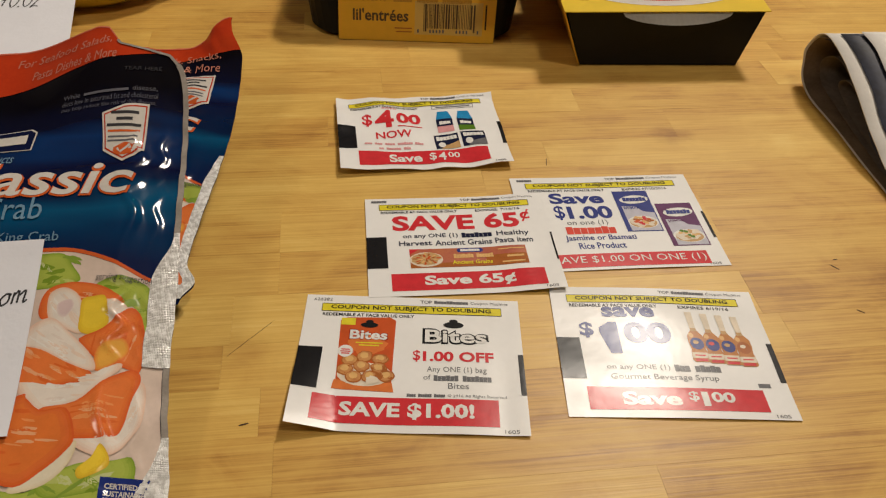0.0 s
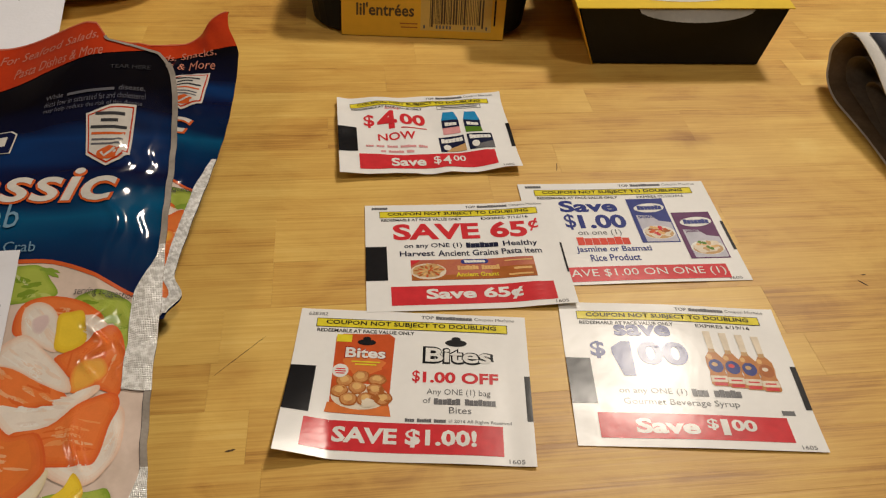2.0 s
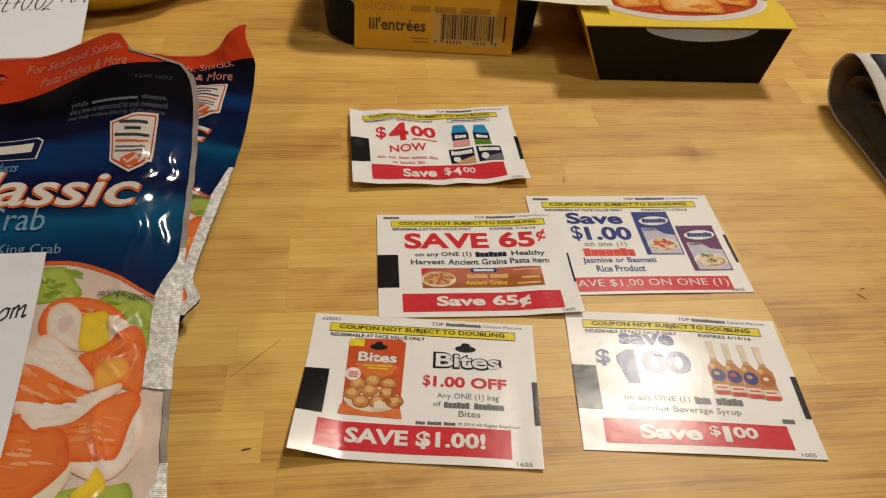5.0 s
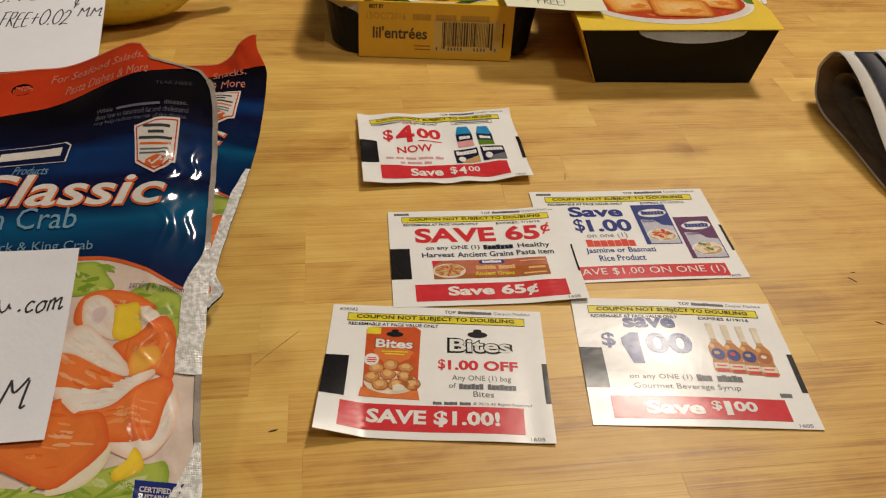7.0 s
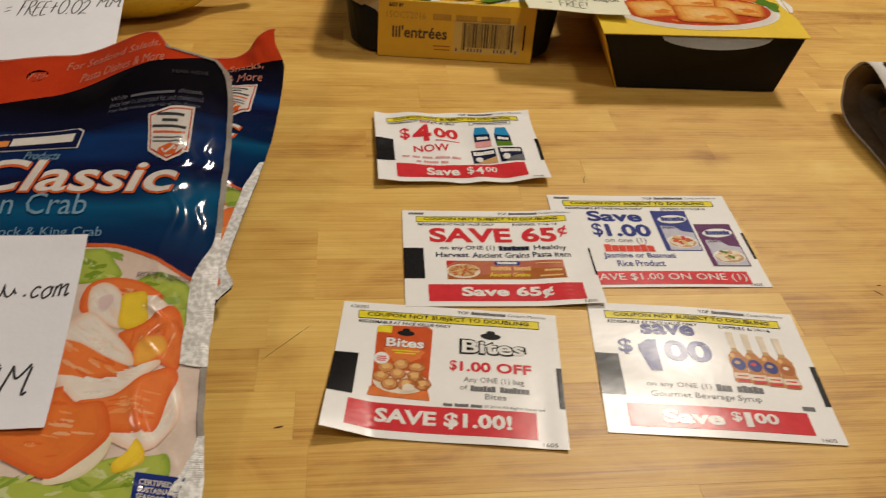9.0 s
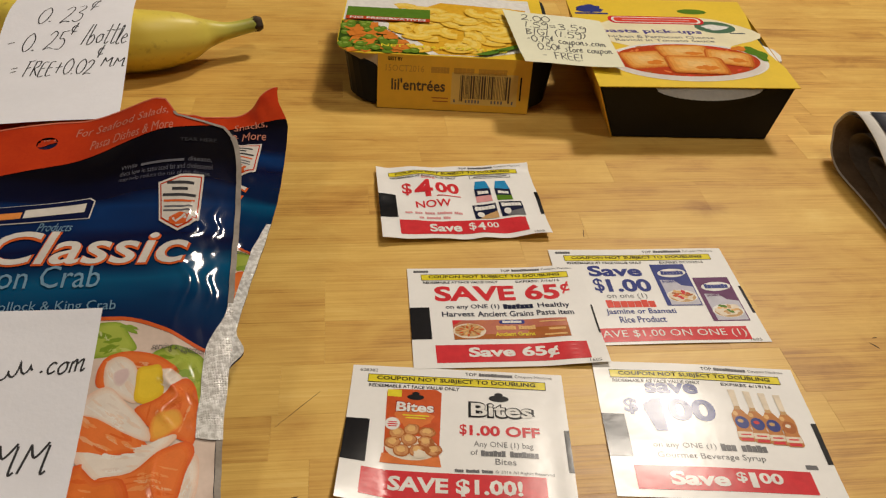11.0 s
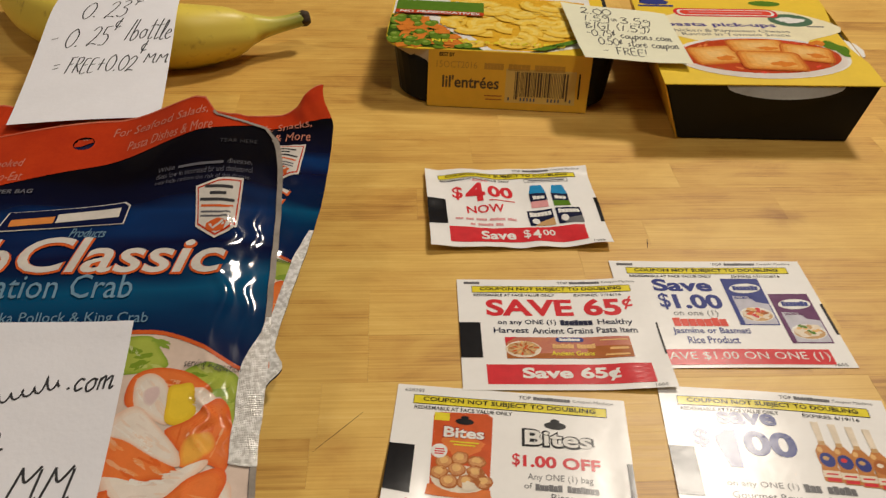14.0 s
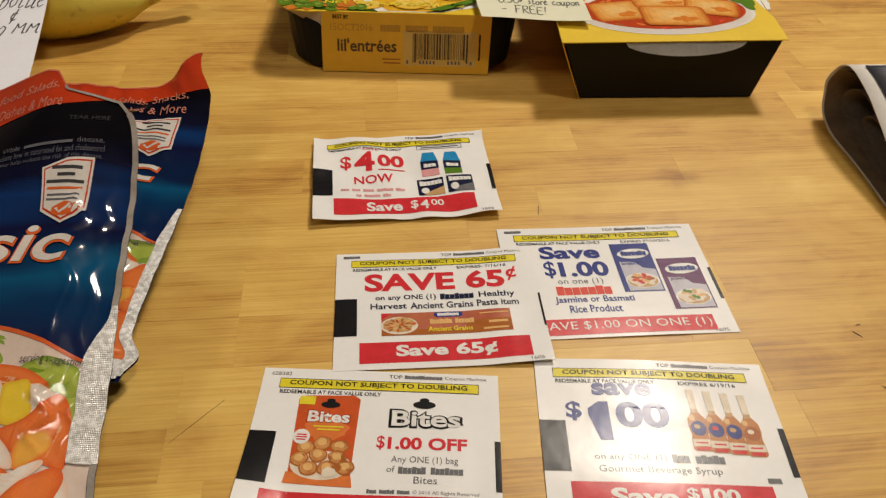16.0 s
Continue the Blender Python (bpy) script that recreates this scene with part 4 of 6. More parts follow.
# the salad in the photo, back to front, in millimetres on the film: edge tone, middle tone, outline
SALAD = (
    (LEAF_EDGE, LEAF_MID, ((49, -112), (58, -112), (62, -117), (65.5, -122.5), (60.9, -124.5), (51, -126), (42, -125), (40, -113))),
    (LEAF_EDGE, LEAF_MID, ((71.6, -124.8), (79.7, -121.3), (87, -122.4), (91.8, -126.5), (92.9, -140), (92.4, -149), (88.4, -136), (82.7, -131), (76, -128))),
    (ORANGE_EDGE, ORANGE_MID, ((51.7, -131), (54.7, -125.7), (63, -123.6), (71.7, -124.8), (78.3, -127.8), (82.6, -131.8), (77, -133), (66, -131), (56, -137.5), (52, -136.5))),
    (MEAT_EDGE, MEAT_MID, ((54.7, -128.5), (60, -125.7), (66, -129.4), (69, -139.5), (67.8, -144), (61, -141), (55.5, -137.4))),
    ((0.79, 0.69, 0.62), (0.70, 0.54, 0.53), ((58.2, -132), (62.8, -130.2), (64.2, -133.2), (61.7, -137.3), (58.8, -136.3))),
    (MEAT_EDGE, MEAT_MID, ((75, -131), (82, -132), (84, -135), (79, -140), (74, -143), (73, -137))),
    (YELLOW_EDGE, YELLOW_MID, ((67.1, -130.7), (71, -129.6), (75.3, -129.4), (77.0, -134.5), (77.6, -140.2), (73.1, -144.2), (67.3, -142.9), (66.8, -136.5))),
    (ORANGE_EDGE, ORANGE_MID, ((67.7, -146), (76, -142), (84, -133.8), (88.3, -135.2), (90.7, -142.7), (91.6, -151.6), (89.8, -159), (87.6, -158), (83.5, -157), (77.5, -156), (71.9, -151.5))),
    (ORANGE_MID, (0.80, 0.40, 0.07), ((74.8, -149.6), (83.3, -145.5), (85.9, -150.5), (81.6, -156.1), (75.3, -159.1))),
    (ORANGE_EDGE, ORANGE_MID, ((44, -147.4), (55.1, -147.6), (64.1, -153.1), (72, -157.7), (74.8, -162.6), (66.9, -163.6), (57.3, -165), (44, -162.2))),
    (MEAT_EDGE, MEAT_MID, ((47.9, -141.8), (56.5, -137.4), (64.7, -144), (73.3, -153.1), (74.7, -159.2), (65.6, -155.6), (54.5, -149.6), (46, -147))),
    (MEAT_EDGE, MEAT_MID, ((48, -162.2), (60.2, -164.5), (70.9, -163.5), (82.5, -155.9), (83.8, -158), (77.1, -165.5), (70.2, -171.5), (59, -174.5), (52.3, -169))),
    (MEAT_EDGE, MEAT_MID, ((87, -168.5), (90.2, -162.4), (93, -164.2), (93.5, -176.5), (90, -185.1), (83.5, -191.4), (75.1, -189.2), (71.6, -185.1), (81.5, -182.6), (86, -180))),
    (ORANGE_EDGE, ORANGE_MID, ((58.1, -173.2), (70.2, -170.8), (78.7, -163.2), (87.7, -157.6), (91.1, -161.2), (88.8, -170.4), (87.4, -179.2), (84.3, -184.1), (72.5, -184.8), (66, -181.9))),
    (MEAT_EDGE, MEAT_MID, ((16.5, -174.9), (27.5, -184.3), (35.2, -192.4), (33.3, -199.1), (27, -201.9), (14, -202))),
    (LEAF_EDGE, LEAF_MID, ((10, -203.7), (36.9, -198.9), (49.9, -201), (59.1, -202.4), (69.3, -198.4), (80.3, -199.6), (91.1, -193.2), (93.5, -205), (91, -222), (61, -226), (10, -224))),
    (LEAF_EDGE, LEAF_MID, ((62, -199), (74, -194), (84, -193), (91.5, -191), (92.5, -199), (80, -204), (66, -205))),
    ((0.74, 0.62, 0.40), (0.80, 0.72, 0.55), ((54, -200), (55.3, -202.5), (64.9, -200.3), (71.6, -194), (73.4, -186.1), (69.6, -187), (62, -193))),
    (ORANGE_EDGE, (0.76, 0.19, 0.045), ((26, -179), (50.1, -167.6), (53.3, -168.8), (59, -173.5), (67.7, -173.2), (72.2, -184.1), (69.4, -189.9), (63.1, -195.6), (55.1, -200.4), (43.2, -195.6), (29, -187.4))),
    (YELLOW_EDGE, YELLOW_MID, ((81, -186.8), (84.4, -191.2), (84, -195.3), (76.8, -199.4), (74.7, -196), (78.8, -191.7))),
)


def salad_photo(pr, held, shift):
    """The printed salad: each morsel in a few tones from its rim to its middle."""
    lean = lambda x, y: x - shift(x - shift(x, y), y)
    rnd = random.Random(12)
    for k, (rim, mid, pts) in enumerate(SALAD):
        loop = closed_chain([(lean(x / 1000 - 0.002, y / 1000), y / 1000) for x, y in pts], 4)
        cx, cy = sum(p[0] for p in loop) / len(loop), sum(p[1] for p in loop) / len(loop)
        for j, grow in enumerate((1.0, 0.96, 0.91, 0.85, 0.76)):
            mix = j / 4
            ring = [(cx + (x - cx) * grow + 0.0004 * (1 - grow), cy + (y - cy) * grow + 0.0012 * (1 - grow)) for x, y in loop]
            pr("photo_morsel", held(P(*ring)), tone(tuple(a + (b - a) * mix for a, b in zip(rim, mid))), 0.00027 + 0.00003 * k + 0.000005 * j)
        fibre_tones = {ORANGE_EDGE: ((0.82, 0.30, 0.10), (0.72, 0.14, 0.03), (0.82, 0.40, 0.20)), MEAT_EDGE: ((0.83, 0.78, 0.72), (0.80, 0.64, 0.52), (0.76, 0.66, 0.58))}
        if rim in fibre_tones:
            far = max(loop, key=lambda p: (p[0] - cx) ** 2 + (p[1] - cy) ** 2)
            way = math.atan2(far[1] - cy, far[0] - cx)
            for j in range(14):
                px, py = rnd.choice(loop)
                q = rnd.uniform(0.1, 0.66)
                pr("photo_fibre", held(blob(cx + (px - cx) * q, cy + (py - cy) * q, rnd.uniform(0.0016, 0.0042), rnd.uniform(0.0003, 0.0008), way + rnd.uniform(-0.15, 0.15), j + k, 0.3, 14)), tone(rnd.choice(fibre_tones[rim])), 0.00027 + 0.00003 * k + 0.000025)
        if rim is LEAF_EDGE:
            xs, ys = [p[0] for p in loop], [p[1] for p in loop]
            for j in range(40 if max(xs) - min(xs) > 0.05 else 12):
                x, y = rnd.uniform(min(xs), max(xs)), rnd.uniform(min(ys), max(ys))
                x, y = cx + (x - cx) * 0.74, cy + (y - cy) * 0.74
                pr("photo_leaf_vein", held(blob(x, y, rnd.uniform(0.001, 0.005), rnd.uniform(0.0005, 0.0014), rnd.uniform(-0.7, 0.7), j + k, 0.4, 18)), tone(rnd.choice(((0.20, 0.31, 0.03), (0.50, 0.56, 0.16), (0.56, 0.60, 0.28), (0.24, 0.36, 0.05)))), 0.00027 + 0.00003 * k + 0.000026)


def pouch(at, turn, height, top, thick, foot, label, punched=True, shift=lambda u, v: 0.0):
    """A flat zip pouch: front film, back film, sealed edges and the print on the front."""
    ob = empty("seafood_pouch", pose(at[0], at[1], 0, 0, 0, turn), label, "food pouch", "seafood pouches")

    def S(u, v, h=0.0):
        return Vector((u + shift(u, v), v, height(u, v) + h))

    nx, ny = 190, 150
    bm = bmesh.new()
    grids = []
    for side in (0, 1):
        g = []
        for j in range(ny + 1):
            row = []
            for i in range(nx + 1):
                u = -HALF + 2 * HALF * i / nx
                v = foot + (top(u) - foot) * j / ny
                edge = min(1.0, (HALF - abs(u)) / 0.02, (v - foot) / 0.03 + 0.02, (top(u) - v) / 0.03 + 0.02)
                z = height(u, v)
                row.append(bm.verts.new((u + shift(u, v), v, z if side == 0 else max(0.0006 + 0.25 * z * 0, z - 0.0004 - thick(u, v) * max(0.0, edge)))))
            g.append(row)
        grids.append(g)
    cell = lambda i, j: ((-HALF + 2 * HALF * (i + 0.5) / nx), foot + (top(-HALF + 2 * HALF * (i + 0.5) / nx) - foot) * (j + 0.5) / ny)
    gone = set()
    if punched:
        for j in range(ny):
            for i in range(nx):
                u, v = cell(i, j)
                if (u / 0.0048) ** 2 + (v / 0.0048) ** 2 < 1:
                    gone.add((i, j))
    for side, g in enumerate(grids):
        for j in range(ny):
            for i in range(nx):
                if (i, j) in gone:
                    continue
                q = (g[j][i], g[j][i + 1], g[j + 1][i + 1], g[j + 1][i])
                bm.faces.new(q if side == 0 else q[::-1])
    rim = [(0, i) for i in range(nx + 1)] + [(j, nx) for j in range(1, ny + 1)] + [(ny, i) for i in range(nx - 1, -1, -1)] + [(j, 0) for j in range(ny - 1, 0, -1)]
    for a, c in zip(rim, rim[1:] + rim[:1]):
        bm.faces.new([bm.verts.new(q.co) for q in (grids[1][a[0]][a[1]], grids[1][c[0]][c[1]], grids[0][c[0]][c[1]], grids[0][a[0]][a[1]])])
    face = part("film", bm, M_FILM if punched else M_FILMLOW, ob, smooth=True)
    dx, dy = (0.0, 0.0) if punched else (0.004, 0.022)

    def pr(name, shapes, material, h=0.00025, step=0.004, label=""):
        if not punched and not name.startswith(("red_header", "header", "clear", "seal", "navy", "fold")):
            shapes = [([(min(x + dx, HALF - 0.002), max(foot + 0.002, y + dy)) for x, y in p], f) for p, f in shapes]
        return printed(name, shapes, material, face, S, h, min(step, 0.0011 if name.startswith("photo") else 0.0026), label)

    red_low = lambda u: red_edge(u) + (0.0 if punched else 0.012)
    hole = lambda u: abs(u) < 0.0052
    red = [s for s in strip(red_low, lambda u: top(u) - 0.0004, n=120) if not hole(sum(p[0] for p in s[0]) / 4)] if punched else strip(red_low, lambda u: top(u) - 0.0004, n=120)
    if punched:
        ring = lambda u: math.sqrt(max(0.0, 0.0050 ** 2 - u * u))
        red += strip(red_edge, lambda u: -ring(u), -0.0052, 0.0052, 14) + strip(ring, lambda u: top(u) - 0.0004, -0.0052, 0.0052, 14)
    pr("red_header", red, M_FRED, label="glossy red printed header")
    # photo of the salad
    held = lambda sh: [([(max(-0.0945, min(0.0945, x)), max(foot + 0.003 - dy, min(photo_edge(x), y))) for x, y in p], f) for p, f in sh]
    pr("photo_ground", strip(lambda u: foot + 0.002 - dy, photo_edge, -0.0945, 0.0945, 50), M_FPALE, 0.0002, 0.008)
    pr("photo_rim", strip(photo_edge, lambda u: photo_edge(u) + 0.0016, -0.093, 0.093, 50), M_FRIM, 0.00035)
    salad_photo(pr, held, shift)
    if foot < -0.21:
        pr("blue_seal", R(0.0782, -0.2215, 0.0918, -0.1985), M_FBLUE, 0.00100)
    for k, w in enumerate(("CERTIFIED", "SUSTAINABLE", "SEAFOOD") if foot < -0.21 else ()):
        pr("blue_seal_text", T(w, 0.0795, -0.2026 - 0.0026 * k, 0.0795 + (0.0085, 0.0105, 0.007)[k], -0.2006 - 0.0026 * k, 0.03), M_FWHITE, 0.00108)
    # lettering
    up = 0.0 if punched else 0.012
    rows = ((("For Seafood Salads,", 0.0125, 0.0035, 0.0595, 0.0115), ("Pasta Dishes & More", 0.0225, -0.0085, 0.0635, -0.0015)) if punched else
            (("Seafood Salads, Snacks,", 0.0300, 0.0010, 0.0860, 0.0080), ("Pasta Dishes & More", 0.0390, -0.0085, 0.0860, -0.0020)))
    for row in rows:
        pr("header_text", T(*row), M_FPINKISH, 0.0005)
    pr("header_text", T("Fully Cooked", -0.0500, -0.0180 + up, -0.0235, -0.0105 + up), M_FPINKISH, 0.0005)
    pr("header_text", T("& Ready-to-Eat", -0.0500, -0.0290 + up, -0.0205, -0.0205 + up), M_FPINKISH, 0.0005)
    if punched:
        pr("zip_text", T("RESEALABLE ZIPPER BAG", -0.056, -0.0365, -0.012, -0.0335, 0.02), M_FDIMMER, 0.0005)
    pr("header_tear_text", T("TEAR HERE", 0.068, -0.0165, 0.085, -0.0145, 0.0), M_FTEAR, 0.0005)
    slant = lambda sh, q=0.07: [([(x, y + q * (x - 0.04)) for x, y in p], f) for p, f in sh]
    if punched:
        pr("fine_print", slant(T("While", 0.0420, -0.0298, 0.0495, -0.0273, -0.004) + R(0.0512, -0.0296, 0.0710, -0.0283) + T("disease,", 0.0728, -0.0300, 0.0835, -0.0273, -0.004)), M_FDIMMER, 0.0005, 0.003)
        pr("fine_print", slant(T("diets low in saturated fat and cholesterol", 0.0420, -0.0335, 0.0838, -0.0308, -0.004)), M_FDIMMER, 0.0005, 0.003)
        pr("fine_print", slant(T("may help reduce the risk of this disease.", 0.0420, -0.0371, 0.0832, -0.0344, -0.004)), M_FDIMMER, 0.0005, 0.003)
    # maker's mark as plain shapes
    frame_pts = [(-0.0185, -0.0620), (-0.0165, -0.0500), (0.0310, -0.0440), (0.0335, -0.0460), (0.0330, -0.0570)]
    pr("maker_frame", P(*frame_pts), M_FWHITE, 0.0005)
    mid = (0.010, -0.0533)
    pr("maker_field", P(*[(mid[0] + 0.975 * (x - mid[0]), mid[1] + 0.93 * (y - mid[1])) for x, y in frame_pts]), M_FNAVY, 0.00062)
    rise = lambda sh: [([(x, y + 0.135 * (x + 0.014)) for x, y in p], f) for p, f in sh]
    pr("maker_shape", rise(R(-0.0140, -0.0590, 0.0035, -0.0548)), M_FORANGE, 0.00075)
    pr("maker_shape", rise(R(0.0045, -0.0590, 0.0300, -0.0535)), M_FWHITE, 0.00075)
    pr("maker_word", T("Products", 0.0125, -0.0652, 0.0272, -0.0600, 0, 0.3), M_FDIM, 0.00075)
    for name, word, x0, y0, x1, y1 in (("title", "Crab", -0.0560, -0.0860, -0.0075, -0.0660), ("title", "Classic", -0.0040, -0.0840, 0.0775, -0.0650)):
        pr(name + "_edge", T(word, x0 - 0.0007, y0 - 0.0009, x1 + 0.0009, y1 - 0.0003, 0.036, 0.18), M_FRIM, 0.0005)
        pr(name, T(word, x0, y0, x1, y1, 0.012, 0.18), M_FWHITE, 0.0007)
    pr("subtitle", T("Imitation Crab", -0.0270, -0.0962, 0.0446, -0.0848), M_FDIM, 0.0006)
    pr("subtitle_small", T("of Alaska Pollock & King Crab", -0.0188, -0.1078, 0.0530, -0.1022), M_FDIM, 0.0006)
    pr("serving_text", T("serving suggestion", 0.0690, -0.1245, 0.0880, -0.1210, 0, 0.2), M_PEN, 0.0010)
    # heart badge
    sh = [(0.0605, -0.0385), (0.0700, -0.0345), (0.0805, -0.0335), (0.0798, -0.0580), (0.0720, -0.0655), (0.0632, -0.0590)]
    c = (0.0709, -0.048)
    pr("badge_rim", P(*sh), M_FWHITE, 0.0006)
    pr("badge_line", P(*[(c[0] + 0.92 * (x - c[0]), c[1] + 0.92 * (y - c[1])) for x, y in sh]), M_FRED, 0.0007)
    pr("badge", P(*[(c[0] + 0.86 * (x - c[0]), c[1] + 0.86 * (y - c[1])) for x, y in sh]), M_FWHITE, 0.0008)
    for k, w in enumerate((0.012, 0.007, 0.0145)):
        pr("badge_text", R(0.0705 - w / 2, -0.0396 - 0.0032 * k, 0.0705 + w / 2, -0.0381 - 0.0032 * k), M_FGREY, 0.0009)
    pr("badge_text", R(0.064, -0.0490, 0.0775, -0.0478), M_FRIM, 0.0009)
    for k in range(2):
        pr("badge_text", R(0.0645, -0.0520 - 0.0022 * k, 0.0768, -0.0510 - 0.0022 * k), M_FDIMMER, 0.0009)
    pr("badge_heart", blob(0.0715, -0.0585, 0.0042, 0.0034, 0.3, 3, 0.2), M_FRIM, 0.0009)
    pr("badge_tick", stroke([(0.0690, -0.0580), (0.0705, -0.0602), (0.0742, -0.0560)], 0.0011), M_FWHITE, 0.001)
    # sealed edges
    pr("header_edge", strip(lambda u: top(u) - 0.0014, lambda u: top(u) - 0.0002, -0.096, 0.096, 110), M_FRIMEDGE, 0.0005, 0.006)
    wide = 0.0024 if punched else 0.0018
    low_v = -0.101 if punched else -0.078
    us = [0.0625 + (0.0955 - 0.0625) * i / 30 for i in range(31)] if punched else [0.0940, 0.0955]
    rim = [(u, top(u) - wide / 2) for u in us]
    rim = [p for p in rim if p[0] < HALF - wide / 2] + [(HALF - wide / 2 + 0.0002, v) for v in [rim[-1][1] - 0.004 - (rim[-1][1] - 0.004 - foot - 0.003) * i / 90 for i in range(91)]]
    turn_at = sum(1 for p in rim if p[0] < HALF - 0.004)
    pr("clear_edge", stroke(rim[:turn_at], wide * 0.55) + stroke(rim[turn_at - 1:], wide), M_FEDGE, 0.0008, 0.004, "clear grey film edge")
    for v0, v1 in ((low_v, -0.156), (-0.183, foot + 0.002)) if punched else ((low_v, foot + 0.002),):
        vs = [v0 + (v1 - v0) * i / 40 for i in range(41)]
        inner = lambda v: HALF - 0.0020 - (0.0075 if punched else 0.0030) * smooth_step(v0 + 0.001, v0 - 0.022, v) + 0.0006 * noise.noise((v * 90, 0.0, 3.0))
        pr("seal", [([(inner(v), v), (HALF + 0.0003, v), (HALF + 0.0003, w), (inner(w), w)], [(0, 1, 2, 3)]) for v, w in zip(vs, vs[1:])], M_SEAL, 0.0010, 0.003, "crimped silver heat seal")
    pr("seal", R(-HALF + 0.001, foot + 0.0005, HALF - 0.001, foot + 0.009), M_SEAL, 0.0014, 0.006, "crimped silver heat seal")
    return ob, S


M_FEDGE = paint("clear_film_edge", (0.40, 0.36, 0.32), 0.20, spread=(0.26, 0.23, 0.20), scale=60, bump=0.25, bump_scale=900)
M_FRIMEDGE = film("header_edge_film", (0.66, 0.20, 0.12), (0.58, 0.12, 0.06), 60, 0.2)
M_FPINKISH = film("pale_pink_film", (0.56, 0.22, 0.15))
M_FTEAR = film("faint_grey_film", (0.05, 0.05, 0.055))
M_FGREY = film("dark_grey_film", (0.05, 0.05, 0.055))
M_FDIMMER = film("grey_film", (0.13, 0.13, 0.15))
M_FORANGE = film("orange_mark_film", (0.66, 0.24, 0.06))

V1, Z1 = [-0.26, -0.2, -0.145, -0.12, -0.1, -0.065, -0.035, 0, 0.03], [0.006, 0.014, 0.026, 0.036, 0.044, 0.050, 0.052, 0.055, 0.057]


def height_upper(u, v):
    z = soft(V1, Z1, v)
    z += 0.015 * smooth_step(0.01, 0.065, u) * smooth_step(-0.065, 0.0, v) - 0.008 * smooth_step(0.0, 0.09, -u) * smooth_step(-0.06, 0.01, v)
    z -= 0.006 * smooth_step(0.072, 0.095, abs(u)) * smooth_step(0.0, -0.05, v)
    body = smooth_step(0.094, 0.078, abs(u)) * (0.25 + 0.75 * smooth_step(0.035, 0.075, abs(u)))
    z += body * (0.0005 * noise.noise((u * 55, v * 22, 0.3)) + 0.0002 * noise.noise((u * 120, v * 50, 4.0)))
    for mid, wave, tall, span in ((0.0775, 0.0024, 0.0012, 300), (0.0868, 0.0012, 0.0009, 420), (-0.078, 0.002, 0.0005, 410)):
        at = mid + wave * math.sin(v * span + 2 * math.sin(v * 90))
        z += tall * math.exp(-((u - at) / 0.0018) ** 2) * smooth_step(-0.030, -0.060, v) * (0.62 + 0.38 * math.sin(v * 150 + 40 * mid))
    z += 0.0006 * math.sin(v * 420) * smooth_step(0.088, 0.097, abs(u))
    return max(0.0035, z)


def top_upper(u):
    return float(np.interp(u, [-0.097, -0.05, 0.0, 0.03, 0.050, 0.056, 0.064, 0.088, 0.094, 0.097], [0.004, 0.010, 0.018, 0.021, 0.0225, 0.019, 0.003, -0.007, -0.015, -0.03]))


def height_lower(u, v):
    z = soft([-0.25, -0.22, -0.165, -0.1, -0.05, 0, 0.03], [0.004, 0.008, 0.017, 0.027, 0.030, 0.029, 0.029], v)
    z -= 0.007 * smooth_step(0.065, 0.095, abs(u)) * smooth_step(0.01, -0.05, v)
    z += 0.012 * smooth_step(0.065, 0.097, u) * smooth_step(-0.02, 0.03, v)
    body = smooth_step(0.097, 0.08, abs(u))
    z += body * (0.0022 * noise.noise((u * 80, v * 40, 7.3)) + 0.0014 * noise.noise((u * 150, v * 95, 2.0)))
    z += 0.0003 * math.sin(v * 380 + u * 90) * smooth_step(0.086, 0.097, abs(u))
    return max(0.003, z)


def top_lower(u):
    return 0.021 + 0.014 * smooth_step(0.070, 0.097, u) ** 1.5 - 0.004 * math.exp(-((u - 0.06) / 0.02) ** 2)


pouch((-0.1975, 0.413), 6.3, height_lower, top_lower, lambda u, v: min(0.02, height_lower(u, v) * 0.8), -0.168, "glossy blue and red seafood pouch lying on the wooden table", punched=False, shift=lambda u, v: smooth_step(0.06, 0.097, u) * (0.0042 * smooth_step(-0.12, -0.05, v) * smooth_step(0.02, 0.0, v) - 0.006 * smooth_step(-0.09, -0.16, v) - 0.0048 * smooth_step(0.0, 0.034, v) + 0.0055 * math.exp(-((v + 0.157) / 0.006) ** 2)))
pouch1, SP1 = pouch((-0.200, 0.354), 9.0, height_upper, top_upper, lambda u, v: 0.010 * smooth_step(0.097, 0.06, abs(u)) * smooth_step(0.01, -0.03, v), -0.235, "glossy blue and red seafood pouch lying on another pouch",
                   shift=lambda u, v: smooth_step(0.06, 0.097, u) * float(np.interp(v, [-0.22, -0.20, -0.175, -0.15, -0.12, -0.10, -0.065, -0.03], [0.0062, 0.0056, 0.0026, 0.0012, 0.0022, 0.0018, 0.0008, 0.0])))

# ---- handwritten note on the pouch ----
note2 = empty("handwritten_note", pose(-0.200, 0.354, 0, 0, 0, 9.0), "white paper slip with black handwriting lying on the pouch", "note", "handwritten notes")


def SN2(u, v, h=0.0):
    flat = soft(V1, Z1, v, 0.03)
    return Vector((u, v, flat + 0.0021 + 0.0005 * smooth_step(0.03, 0.049, u) + 0.0006 * smooth_step(-0.118, -0.107, v) + h))


